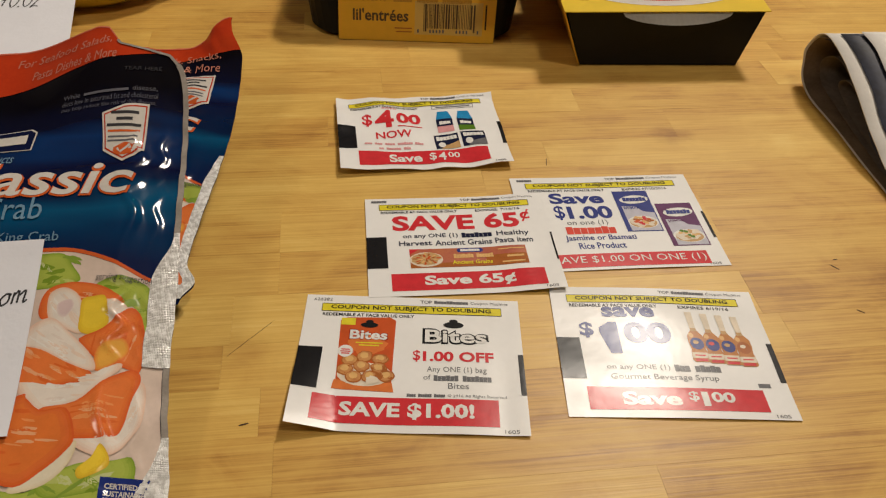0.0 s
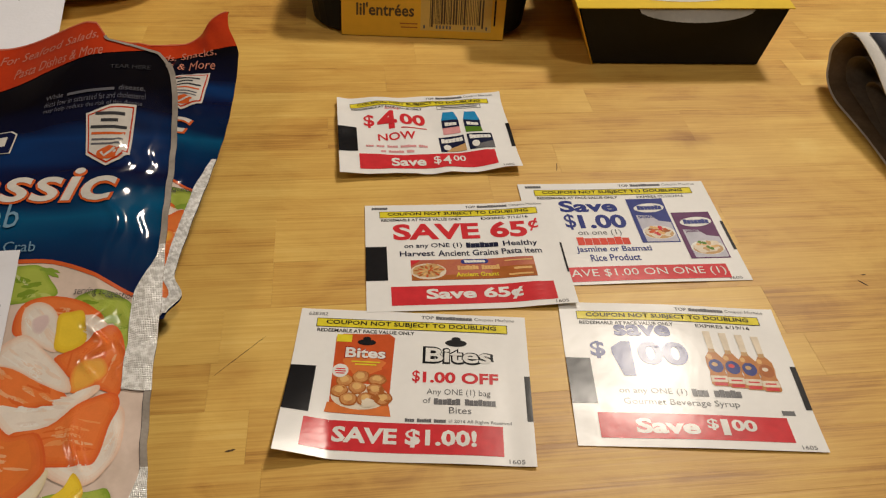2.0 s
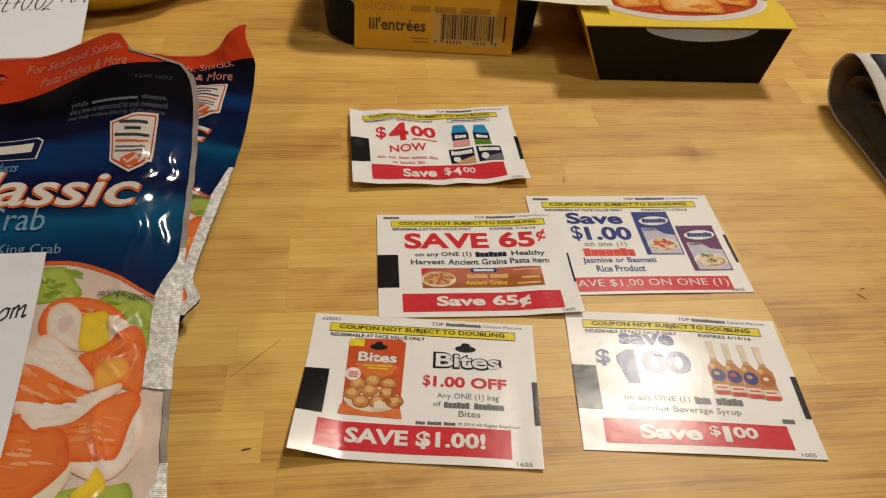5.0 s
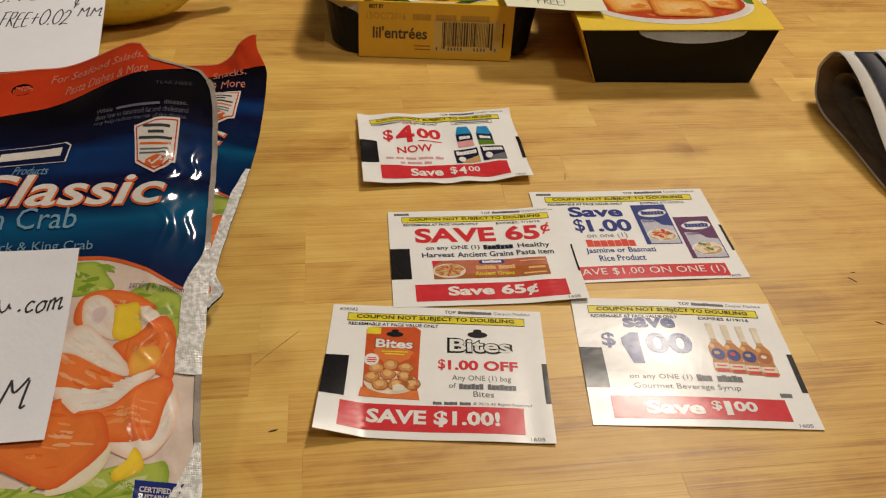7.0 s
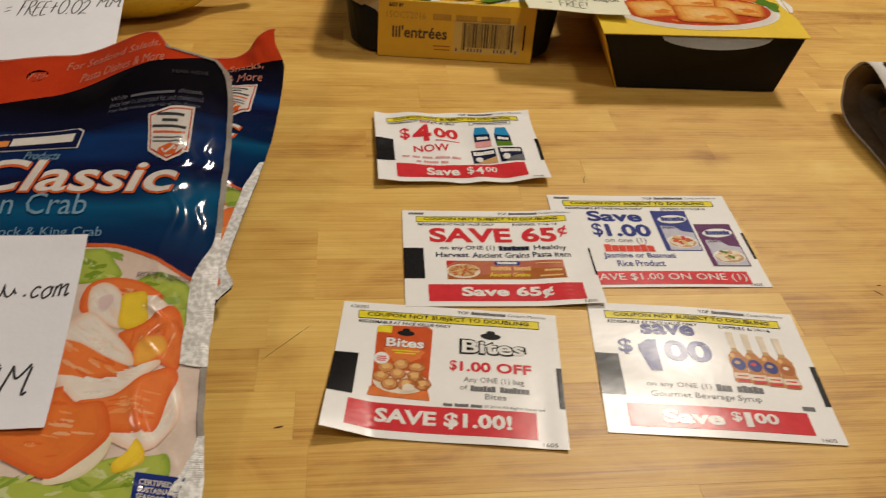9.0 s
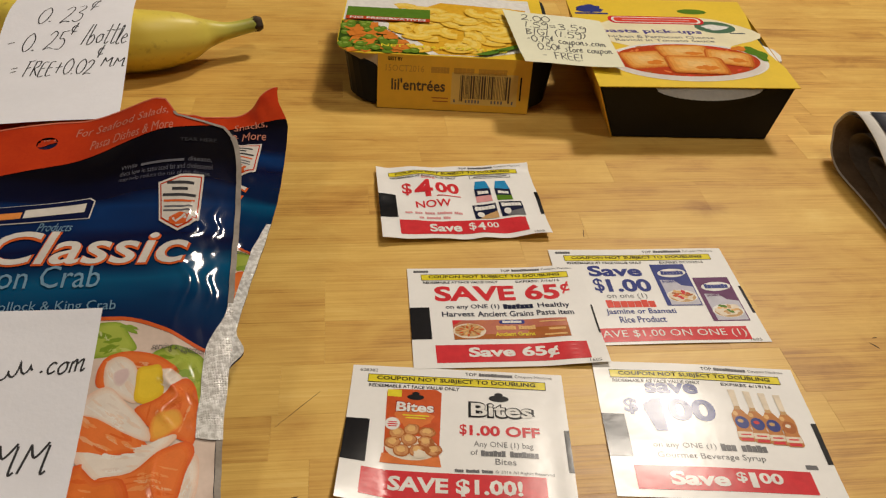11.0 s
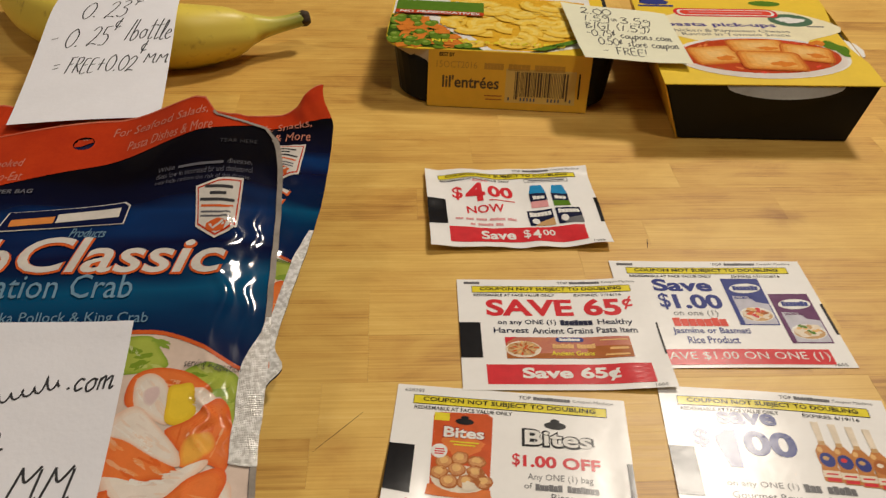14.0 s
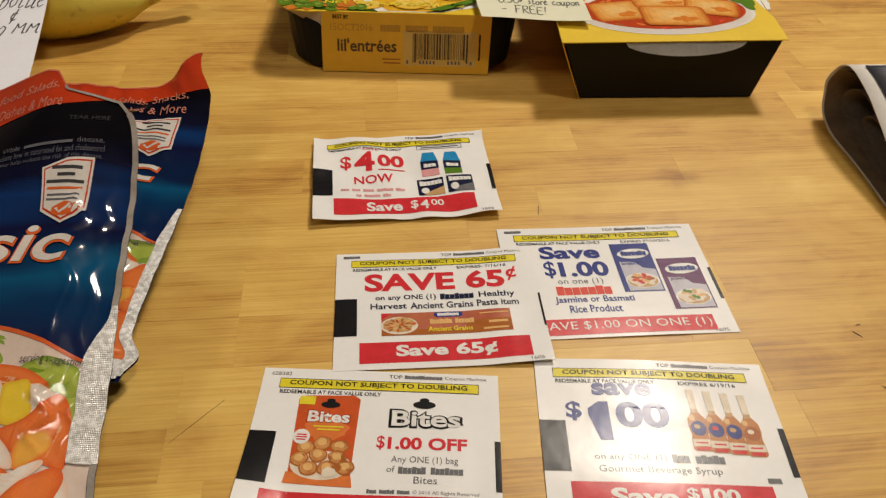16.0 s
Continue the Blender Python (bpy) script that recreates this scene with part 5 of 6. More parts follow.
sheet2 = part("paper", slab(SN2, 0.0945, 0.0765, 24, 24, 0.00012, -0.046, -0.1835), M_PAPER, note2, smooth=True)
def pen(ob, S, shapes, name="handwriting", tilt=0.0):
    shapes = [([(x, y + tilt * (x - p[0][0])) for x, y in p], f) for p, f in shapes]
    return printed(name, shapes, M_PEN, ob, S, 0.00012, 0.006)


PW = 0.00078
pen(sheet2, SN2, W("1 F", -0.0185, -0.1205, -0.0080, -0.1140, PW, 0.15, 2))
pen(sheet2, SN2, W("9", -0.0190, -0.1300, -0.0145, -0.1225, PW, 0.1, 3))
pen(sheet2, SN2, W("(2)", -0.0125, -0.1330, -0.0010, -0.1265, PW, 0.2, 4), tilt=0.1)
pen(sheet2, SN2, W("5", -0.0195, -0.1455, -0.0150, -0.1380, PW, 0.15, 5))
pen(sheet2, SN2, scribble(-0.0110, -0.1425, 0.0275, 0.0050, 10, PW, 5), "handwriting", tilt=0.27)
pen(sheet2, SN2, W(".com", 0.0285, -0.1330, 0.0460, -0.1240, PW, 0.2, 6), tilt=0.14)
pen(sheet2, SN2, W("/bottle.", -0.0200, -0.1535, 0.0140, -0.1430, PW, 0.2, 7), tilt=0.10)
pen(sheet2, SN2, W("+ 1.01 MM", -0.0215, -0.1700, 0.0400, -0.1590, 0.00095, 0.15, 8), tilt=0.13)

# ---- handwritten note over the banana ----
note1 = empty("handwritten_note", pose(-0.200, 0.440, 0, 0, 0, 16.0), "white paper slip with black handwriting draped over the banana", "note", "handwritten notes")


def SN1(u, v, h=0.0):
    z = soft([-0.02, 0.0, 0.05, 0.085, 0.11, 0.135, 0.19], [0.0335, 0.0345, 0.039, 0.0435, 0.0462, 0.0440, 0.036], v, 0.015)
    return Vector((u - 0.08, v, z + 0.0008 * math.sin(40 * u) + h))


sheet1 = part("paper", slab(SN1, 0.08, 0.197, 16, 46, 0.00012, 0.0, -0.022), M_PAPER, note1, smooth=True)
pen(sheet1, SN1, W("0. 23", 0.0195, 0.0920, 0.0480, 0.1150, PW, 0.12, 11), tilt=0.18)
pen(sheet1, SN1, W("¢", 0.0500, 0.1010, 0.0560, 0.1310, PW, 0.1, 12))
pen(sheet1, SN1, W("- 0. 25", 0.0050, 0.0590, 0.0405, 0.0810, PW, 0.12, 13), tilt=0.16)
pen(sheet1, SN1, W("¢", 0.0420, 0.0720, 0.0465, 0.0900, PW, 0.1, 14))
pen(sheet1, SN1, W("/bottle", 0.0500, 0.0640, 0.0780, 0.0880, PW, 0.15, 15), tilt=0.10)
pen(sheet1, SN1, W("= FREE+0.02", 0.0120, 0.0290, 0.0600, 0.0455, PW, 0.12, 16), tilt=0.16)
pen(sheet1, SN1, W("¢", 0.0605, 0.0430, 0.0645, 0.0610, PW, 0.1, 17))
pen(sheet1, SN1, W("MM", 0.0645, 0.0375, 0.0790, 0.0480, PW, 0.12, 18), tilt=0.05)


# ---- banana ----
def tube(points, radii, sides=10, flat=0.10):
    """A loft of softly five-sided rings along the points."""
    bm = bmesh.new()
    rings = []
    for k, (p, r) in enumerate(zip(points, radii)):
        a, c = points[max(0, k - 1)], points[min(len(points) - 1, k + 1)]
        d = (Vector(c) - Vector(a)).normalized()
        side = d.cross(Vector((0, 0, 1))).normalized()
        up = side.cross(d)
        ring = []
        for i in range(sides * 2):
            w = math.pi * i / sides
            q = r * (1 + flat * 0.5 * math.cos(5 * w + 0.6))
            ring.append(bm.verts.new(Vector(p) + side * q * math.cos(w) + up * q * math.sin(w)))
        rings.append(ring)
    m = len(rings[0])
    for a, c in zip(rings, rings[1:]):
        for i in range(m):
            bm.faces.new((a[i], a[(i + 1) % m], c[(i + 1) % m], c[i]))
    bm.faces.new(rings[0])
    bm.faces.new(rings[-1])
    return bm


def peel():
    m, t, b = nodes_of("banana_peel")
    n, l = t.nodes, t.links
    tc, sep, rng, ramp, nz, mix, r2 = (n.new("ShaderNode" + k) for k in ("TexCoord", "SeparateXYZ", "MapRange", "ValToRGB", "TexNoise", "MixRGB", "ValToRGB"))
    l.new(tc.outputs["Object"], sep.inputs[0])
    l.new(sep.outputs[0], rng.inputs[0])
    rng.inputs[1].default_value, rng.inputs[2].default_value = -0.225, -0.155
    els = ramp.color_ramp.elements
    els[0].position, els[0].color = 0.0, (0.78, 0.62, 0.09, 1)
    els[1].position, els[1].color = 1.0, (0.26, 0.29, 0.04, 1)
    els.new(0.45).color = (0.74, 0.60, 0.10, 1)
    els.new(0.72).color = (0.58, 0.53, 0.09, 1)
    l.new(rng.outputs[0], ramp.inputs[0])
    nz.inputs["Scale"].default_value, nz.inputs["Detail"].default_value = 130, 5
    l.new(tc.outputs["Object"], nz.inputs[0])
    r2.color_ramp.elements[0].position, r2.color_ramp.elements[1].position = 0.60, 0.72
    r2.color_ramp.elements[0].color, r2.color_ramp.elements[1].color = (0, 0, 0, 1), (0.6, 0.6, 0.6, 1)
    l.new(nz.outputs[0], r2.inputs[0])
    l.new(r2.outputs[0], mix.inputs[0])
    l.new(ramp.outputs[0], mix.inputs[1])
    mix.inputs[2].default_value = (0.42, 0.28, 0.05, 1)
    l.new(mix.outputs[0], b.inputs["Base Color"])
    b.inputs["Roughness"].default_value = 0.42
    return m


banana = empty("banana", pose(0, 0, 0), "ripe yellow banana with green stem lying on the wooden table", "fruit")
line = bezier_chain([(-0.40, 0.615, 0.016, 0.007), (-0.375, 0.590, 0.018, 0.014), (-0.33, 0.557, 0.0215, 0.0205), (-0.28, 0.542, 0.0228, 0.0223), (-0.235, 0.544, 0.0228, 0.0220), (-0.203, 0.558, 0.0222, 0.0175), (-0.189, 0.569, 0.0215, 0.0105), (-0.175, 0.577, 0.0215, 0.0060), (-0.158, 0.588, 0.0232, 0.0050)])
part("peel", tube([p[:3] for p in line], [p[3] for p in line]), peel(), banana, smooth=True)
part("stem_tip", tube([(-0.159, 0.5875, 0.0231), (-0.156, 0.589, 0.0235), (-0.1530, 0.5905, 0.0239)], [0.0050, 0.0055, 0.0040], 8, 0.3), paint("dark_stem", (0.05, 0.03, 0.015), 0.8, bump=0.6), banana, "dark dried stem end", smooth=True)


# ---- trays of ready meals ----
M_CARTON = paint("yellow_carton", (0.82, 0.57, 0.025), 0.38, vary=0.10, scale=30, coat=0.15)
M_AMBERCARD = paint("amber_carton", (0.84, 0.46, 0.03), 0.45, vary=0.12, scale=25)
M_TRAY = paint("black_plastic", (0.006, 0.006, 0.007), 0.5, spec=0.25, vary=0.3, scale=40)
M_BOARD = paint("raw_carton_edge", (0.55, 0.46, 0.34), 0.8)
M_LID = paint("white_film_lid", (0.82, 0.82, 0.80), 0.35, bump=0.2, bump_scale=120)
M_MAC = ink("macaroni_ink", (0.86, 0.58, 0.08))
M_MACDARK = ink("macaroni_shade_ink", (0.76, 0.43, 0.03))
M_MACLIGHT = ink("macaroni_shine_ink", (0.88, 0.66, 0.15))
M_PEA = ink("pea_ink", (0.13, 0.24, 0.02))
M_PEALIGHT = ink("pea_light_ink", (0.26, 0.38, 0.06))
M_PEADARK = ink("pea_shade_ink", (0.04, 0.09, 0.01))
M_CARROT = ink("carrot_ink", (0.70, 0.22, 0.03))
M_SAUCE = ink("tomato_sauce_ink", (0.50, 0.06, 0.015))
M_NAVYTXT = ink("violet_ink", (0.10, 0.08, 0.28))


RAV_TONES = [ink("ravioli_ink", c) for c in ((0.55, 0.13, 0.02), (0.68, 0.24, 0.04), (0.76, 0.34, 0.07), (0.80, 0.42, 0.11), (0.82, 0.47, 0.15), (0.84, 0.53, 0.20))]


def rounded(x0, y0, x1, y1, r, n=5):
    out = []
    for cx, cy, a in ((x1 - r, y1 - r, 0), (x0 + r, y1 - r, 90), (x0 + r, y0 + r, 180), (x1 - r, y0 + r, 270)):
        out += [(cx + r * math.cos(radians(a + 90 * i / n)), cy + r * math.sin(radians(a + 90 * i / n))) for i in range(n + 1)]
    return out


def loft(rings, cap=True):
    bm = bmesh.new()
    vs = [[bm.verts.new(p) for p in ring] for ring in rings]
    for a, c in zip(vs, vs[1:]):
        for i in range(len(a)):
            bm.faces.new((a[i], a[(i + 1) % len(a)], c[(i + 1) % len(a)], c[i]))
    if cap:
        bm.faces.new(vs[0])
        bm.faces.new(vs[-1])
    return bm


def plate(pts, z0, z1):
    return loft([[(x, y, z0) for x, y in pts], [(x, y, z1) for x, y in pts]])


def card(a, b2, c, d, thick):
    """A flat board with corners a, b2, c, d (counter-clockwise from outside)."""
    n = (Vector(b2) - Vector(a)).cross(Vector(d) - Vector(a)).normalized() * thick
    q = [Vector(p) for p in (a, b2, c, d)]
    return loft([[p - n for p in q], q])


# macaroni tray
tray1 = empty("ready_meal_tray", pose(-0.003, 0.5215, 0, 0, 0, 4.0), "black plastic meal tray in yellow card sleeve with macaroni photo", "food tray", "ready meal trays")
body = [rounded(-0.078 + d, y0, 0.071 - d, 0.135 - d, 0.022, 6) for d, y0 in ((0.008, 0.003), (0.004, 0.003), (0.0, 0.009), (-0.002, 0.0115), (-0.002, 0.012))]
part("tray", loft([[(x, y, z) for x, y in ring] for ring, z in zip(body, (0.0008, 0.003, 0.028, 0.0325, 0.0345))]), M_TRAY, tray1, "black plastic tray", smooth=False)
top = [(-0.062, 0.009), (-0.074, 0.011), (-0.081, 0.018), (-0.083, 0.028), (-0.083, 0.138), (0.070, 0.138), (0.068, 0.010), (0.053, 0.0095), (-0.053, 0.0095)]
TZ1 = 0.0362
sleeve_top = part("sleeve_top", plate(top, TZ1 - 0.0006, TZ1), M_CARTON, tray1, "yellow card sleeve top")
sleeve_front = part("sleeve_front", card((-0.0535, -0.001, 0.0006), (0.0525, -0.001, 0.0006), (0.0535, 0.0095, TZ1), (-0.0535, 0.0095, TZ1), 0.0006), M_AMBERCARD, tray1, "amber card sleeve front")
part("sleeve_flap", card((-0.080, 0.022, TZ1 - 0.0008), (-0.0535, 0.0085, TZ1 - 0.011), (-0.0535, 0.0094, TZ1 - 0.0008), (-0.079, 0.016, TZ1 - 0.0008), 0.0004), M_BOARD, tray1)


def SF1(u, v, h=0.0):
    return Vector((u, -0.001 + 0.0105 * v / TZ1 - h * 0.96, v + h * 0.28))


pt = lambda name, shapes, material, S, h=0.00015, label="": [printed(name, [s], material, sleeve_front if S is SF1 else sleeve_top, S, h, 0.05, label) for s in shapes]
fx, fz = (lambda x: (x - 330) / 670 * 0.106 - 0.053), (lambda y: (405 - y) / 240 * 0.0362)
FB = lambda x0, y0, x1, y1: (fx(x0), fz(y1), fx(x1), fz(y0))
M_BARCODE = paint("barcode_ink", (0.085, 0.05, 0.022), 0.5)
pt("front_title", T("lil'entrées", *FB(388, 268, 625, 320), 0.022), M_BARCODE, SF1)
pt("front_text", T("BEST BY", *FB(372, 176, 435, 192), 0.02), M_BLACK, SF1)
pt("date_stamp", T("15OCT2016", *FB(362, 210, 530, 238)) + word_bars(*FB(560, 212, 640, 238), "||||||") + word_bars(*FB(660, 212, 895, 238), "||||| |||||||"), paint("stamp_ink", (0.56, 0.29, 0.03), 0.5), SF1)
pt("weight_text", R(*FB(567, 345, 640, 350)) + R(*FB(572, 360, 640, 365)), paint("weight_ink", (0.42, 0.12, 0.02), 0.5), SF1)
pt("barcode_field", R(*FB(652, 232, 945, 372)), paint("barcode_field_ink", (0.72, 0.48, 0.12), 0.5), SF1)
rb = random.Random(8)
x = 690.0
while x < 912:
    w = rb.choice((2.5, 2.5, 5, 7.5))
    long_bar = x < 698 or x > 900 or 796 < x < 806
    pt("barcode_bar", R(*FB(x, 242, x + w, 358 if long_bar else 345)), M_BARCODE, SF1, 0.0003)
    x += w + rb.choice((2.5, 3.5, 5))
pt("barcode_digit", sum([R(*FB(a, 350, a + 7, 364)) for a in (664, 716, 730, 744, 758, 772, 830, 845, 860, 874, 922)], []), M_GREY, SF1, 0.0003)
pt("side_text", R(*FB(955, 240, 962, 345)), M_BLACK, SF1)


def ST1(u, v, h=0.0):
    return Vector((u, v, TZ1 + h))


pt("photo_white", P((-0.082, 0.064), (-0.062, 0.064), (-0.022, 0.011), (0.02, 0.011), (0.06, 0.026), (0.06, 0.118), (-0.082, 0.118)), M_WHITE, ST1)
pt("photo_peas_ground", P((-0.0825, 0.028), (-0.0735, 0.012), (-0.018, 0.0105), (-0.060, 0.062), (-0.0825, 0.062)), M_PEADARK, ST1, 0.0002)
rp = random.Random(3)
inside = lambda x, y: x < -0.021 - (y - 0.011) * 0.80 and x > -0.080 + max(0, 0.02 - y) * 0.5
for k in range(150):
    x, y = rp.uniform(-0.081, -0.02), rp.uniform(0.013, 0.060)
    if inside(x, y):
        if rp.random() < 0.62:
            pt("photo_pea", E(x, y, 0.0034, 0.0043, 14), M_PEA, ST1, 0.00025 + 0.000006 * k)
            pt("photo_pea_shine", E(x - 0.0006, y + 0.0012, 0.0018, 0.0016, 10), M_PEALIGHT, ST1, 0.000253 + 0.000006 * k)
        else:
            a = rp.uniform(0, 3)
            pt("photo_carrot", P(*[(x + 0.0048 * math.cos(a + q), y + 0.0052 * math.sin(a + q)) for q in (0.3, 1.5, 3.3, 4.6)]), M_CARROT, ST1, 0.00025 + 0.000006 * k)
pt("photo_macaroni_ground", P((-0.052, 0.066), (-0.012, 0.012), (0.018, 0.012), (0.052, 0.034), (0.056, 0.098), (-0.01, 0.105)), M_MACDARK, ST1, 0.0002)
for k in range(70):
    x, y = rp.uniform(-0.045, 0.053), rp.uniform(0.018, 0.1)
    if x > -0.047 + (0.062 - y) * 0.70 and y > 0.027 + max(0, x - 0.010) * 0.62 and x < 0.044:
        a = rp.uniform(-1.2, 1.2) + rp.choice((0.0, 3.14))
        bow = [(x + 0.0085 * math.cos(a + 1.57 + 1.15 * q) - 0.0085 * math.cos(a + 1.57), y + 0.0075 * math.sin(a + 1.57 + 1.15 * q) - 0.0075) for q in (-1.0, -0.6, -0.2, 0.2, 0.6, 1.0)]
        lift = lambda d: [(px, py + d) for px, py in bow]
        pt("photo_macaroni_shade", stroke(bow, 0.0104), M_MACDARK, ST1, 0.00025 + 0.000012 * k)
        pt("photo_macaroni", stroke(lift(0.0005), 0.0092), M_MAC, ST1, 0.000254 + 0.000012 * k)
        pt("photo_macaroni_shine", stroke(lift(0.0020), 0.0034), M_MACLIGHT, ST1, 0.000258 + 0.000012 * k)
pt("photo_green_stripe", P((0.012, 0.0115), (0.022, 0.0115), (0.062, 0.036), (0.062, 0.042)), M_GREEN, ST1, 0.0016)
pt("weight_outline", T("NET WT 6.67 OZ (189g)", -0.052, 0.0165, 0.036, 0.022, 0.02), M_YELLOW, ST1, 0.0016)
pt("green_banner", R(-0.080, 0.068, -0.018, 0.086), M_GREEN, ST1, 0.0016)
pt("dark_banner", R(-0.080, 0.0625, -0.018, 0.0685), M_SAUCE, ST1, 0.0017)
pt("dark_banner_text", T("NO PRESERVATIVES", -0.077, 0.0636, -0.021, 0.0674, 0.03), M_WHITE, ST1, 0.0018)

# ravioli tray
tray2 = empty("ready_meal_tray", pose(0.162, 0.508, 0, 0, 0, 8.7), "black plastic meal tray in yellow card sleeve with ravioli photo", "food tray", "ready meal trays")
TZ2 = 0.0398
b0 = [(-0.0545, 0.003), (0.0545, 0.0), (0.066, 0.145), (-0.045, 0.145)]
b1 = [(-0.0695, 0.0025), (0.0645, 0.0022), (0.080, 0.148), (-0.058, 0.148)]
part("tray", loft([[(x, y, 0.0008) for x, y in b0], [(x, y, TZ2 - 0.0012) for x, y in b1]]), M_TRAY, tray2, "black plastic tray")
panel = [(-0.0718, 0.0), (0.0668, 0.0), (0.0700, 0.030), (0.0675, 0.052), (0.0700, 0.085), (0.0790, 0.120), (0.0838, 0.151), (-0.0610, 0.151)]
lid_card = part("sleeve_top", plate(panel, TZ2 - 0.0006, TZ2), M_CARTON, tray2, "yellow card sleeve top")
part("sleeve_side", card((-0.0558, 0.0015, 0.0006), (-0.0718, 0.0, TZ2 - 0.0006), (-0.0610, 0.151, TZ2 - 0.0006), (-0.0450, 0.151, 0.0006), 0.0006), M_AMBERCARD, tray2, "amber card sleeve side")
part("sleeve_side", card((0.0550, 0.006, 0.0006), (0.0680, 0.151, 0.0006), (0.0838, 0.151, TZ2 - 0.0006), (0.0662, 0.006, TZ2 - 0.0006), 0.0003), M_AMBERCARD, tray2, "amber card sleeve side")
lip = bmesh.new()
ra, rbm = [], []
for i in range(41):
    k = -1 + i / 20
    drop = 0.0062 * math.sqrt(max(0.0, 1 - k * k)) + 0.0003 * (i % 2)
    ra.append(lip.verts.new((0.004 + 0.037 * k, 0.0008, TZ2 - 0.0012)))
    rbm.append(lip.verts.new((0.004 + 0.037 * k, -0.0042 * (1 - k * k), TZ2 - 0.0014 - drop)))
for i in range(40):
    lip.faces.new((ra[i], ra[i + 1], rbm[i + 1], rbm[i]))
bmesh.ops.solidify(lip, geom=lip.faces[:], thickness=0.0003)
part("film_lid_tab", lip, M_LID, tray2, "white film lid tab")
part("film_lid_tab", plate([(0.066, 0.040), (0.0735, 0.043), (0.0765, 0.052), (0.0755, 0.062), (0.070, 0.069), (0.066, 0.066)], TZ2 - 0.0022, TZ2 - 0.0009), M_LID, tray2, "white film lid tab")


def ST2(u, v, h=0.0):
    return Vector((u, v, TZ2 + h))


pu = lambda name, shapes, material, h=0.00015, label="": [printed(name, [s], material, lid_card, ST2, h, 0.05, label) for s in shapes]
pu("photo_cream", blob(0.010, 0.084, 0.060, 0.034, 0.05, 2, 0.15), paint("cream_ink", (0.80, 0.74, 0.50), 0.4), 0.00013)
pu("photo_plate", E(0.002, 0.0385, 0.0590, 0.0305, 48, 0.04), M_WHITE, 0.0002)
pu("photo_plate_shade", E(0.002, 0.0365, 0.0560, 0.0275, 48, 0.04), paint("plate_grey_ink", (0.66, 0.60, 0.55), 0.4), 0.00023)
pu("photo_sauce", E(0.002, 0.0405, 0.0535, 0.0255, 48, 0.04), M_SAUCE, 0.00028)
for k, (x, y, a, c, r) in enumerate(((-0.028, 0.040, 0.017, 0.013, 0.15), (0.004, 0.054, 0.020, 0.010, 0.05), (0.034, 0.044, 0.017, 0.012, -0.25), (0.006, 0.032, 0.021, 0.0135, -0.05))):
    for j, kk in enumerate((1.0, 0.93, 0.84, 0.70, 0.52, 0.30)):
        a2, c2, mix = a * kk, c * kk, j / 5
        pts = [(x + math.cos(r) * px - math.sin(r) * py, y + 0.0012 * mix + math.sin(r) * px + math.cos(r) * py) for px, py in rounded(-a2, -c2, a2, c2, 0.0045 * kk, 3)]
        pu("photo_ravioli", P(*pts), RAV_TONES[j], 0.00034 + 0.00012 * k + 0.000012 * j)
    for q in range(7):
        b = -0.85 + 0.28 * q
        pu("photo_ravioli_crimp", stroke([(x + math.cos(r) * a * b - math.sin(r) * -c * 0.98, y + math.sin(r) * a * b + math.cos(r) * -c * 0.98), (x + math.cos(r) * a * b - math.sin(r) * -c * 0.78, y + math.sin(r) * a * b + math.cos(r) * -c * 0.78)], 0.0009), M_CARROT, 0.00043 + 0.00012 * k)
    pu("photo_ravioli_glaze", blob(x + a * 0.30, y - c * 0.35, a * 0.36, c * 0.26, r, k + 3, 0.4), M_CARROT, 0.00042 + 0.00012 * k)
for k in range(26):
    a = k * 2.4
    q = 0.90 + 0.08 * math.sin(5.1 * k)
    pu("photo_sauce_glint", blob(0.002 + 0.0535 * q * math.cos(a), 0.0405 + 0.0255 * q * math.sin(a), 0.0028, 0.0012, a + 1.5, k, 0.4, 12), (M_REDORANGE, M_ORANGELIGHT, M_CRUST)[k % 3], 0.00031)
pu("photo_lettuce", blob(0.058, 0.052, 0.006, 0.011, 0.3, 5, 0.4), M_GREEN, 0.0004)
pu("photo_tomato", blob(0.050, 0.060, 0.008, 0.004, 0, 6, 0.3), M_CARROT, 0.0003)
pu("photo_corner", P((-0.052, 0.046), (-0.046, 0.046), (-0.046, 0.072), (-0.058, 0.072)), M_SAUCE, 0.00016)
pu("title", T("pasta pick-ups", -0.048, 0.0835, 0.030, 0.0925, 0.03), M_NAVYTXT)
pu("title_small", T("Chicken & Parmesan Cheese", -0.050, 0.0765, 0.036, 0.0812, 0.01) + T("Ravioli in Tomato Sauce", -0.041, 0.0705, 0.034, 0.0750, 0.01), M_GREY)
pu("brand_shape", pill(-0.0370, 0.1025, 0.0390, 0.1170), M_RED, 0.00018)
pu("brand_shape", pill(-0.0345, 0.1045, 0.0365, 0.1150), M_WHITE, 0.00024)
pu("brand_shape", pill(-0.0325, 0.1058, 0.0345, 0.1137), M_REDORANGE, 0.0003)
pu("brand_shape", R(-0.0260, 0.1090, 0.0280, 0.1105), M_PINK, 0.00036)
pu("maker_mark", blob(-0.047, 0.130, 0.011, 0.008, 0, 9, 0.25), M_BLUE)
pu("maker_mark", R(-0.060, 0.1195, -0.034, 0.1225), M_BLUE)
pu("oval_badge", E(0.044, 0.098, 0.016, 0.011), paint("badge_green_ink", (0.04, 0.13, 0.06), 0.4))
pu("oval_badge_text", blob(0.044, 0.098, 0.010, 0.005, 0, 4, 0.3), M_WHITE, 0.0002)
pu("badge_text", R(0.052, 0.0865, 0.064, 0.0885), M_GREY)
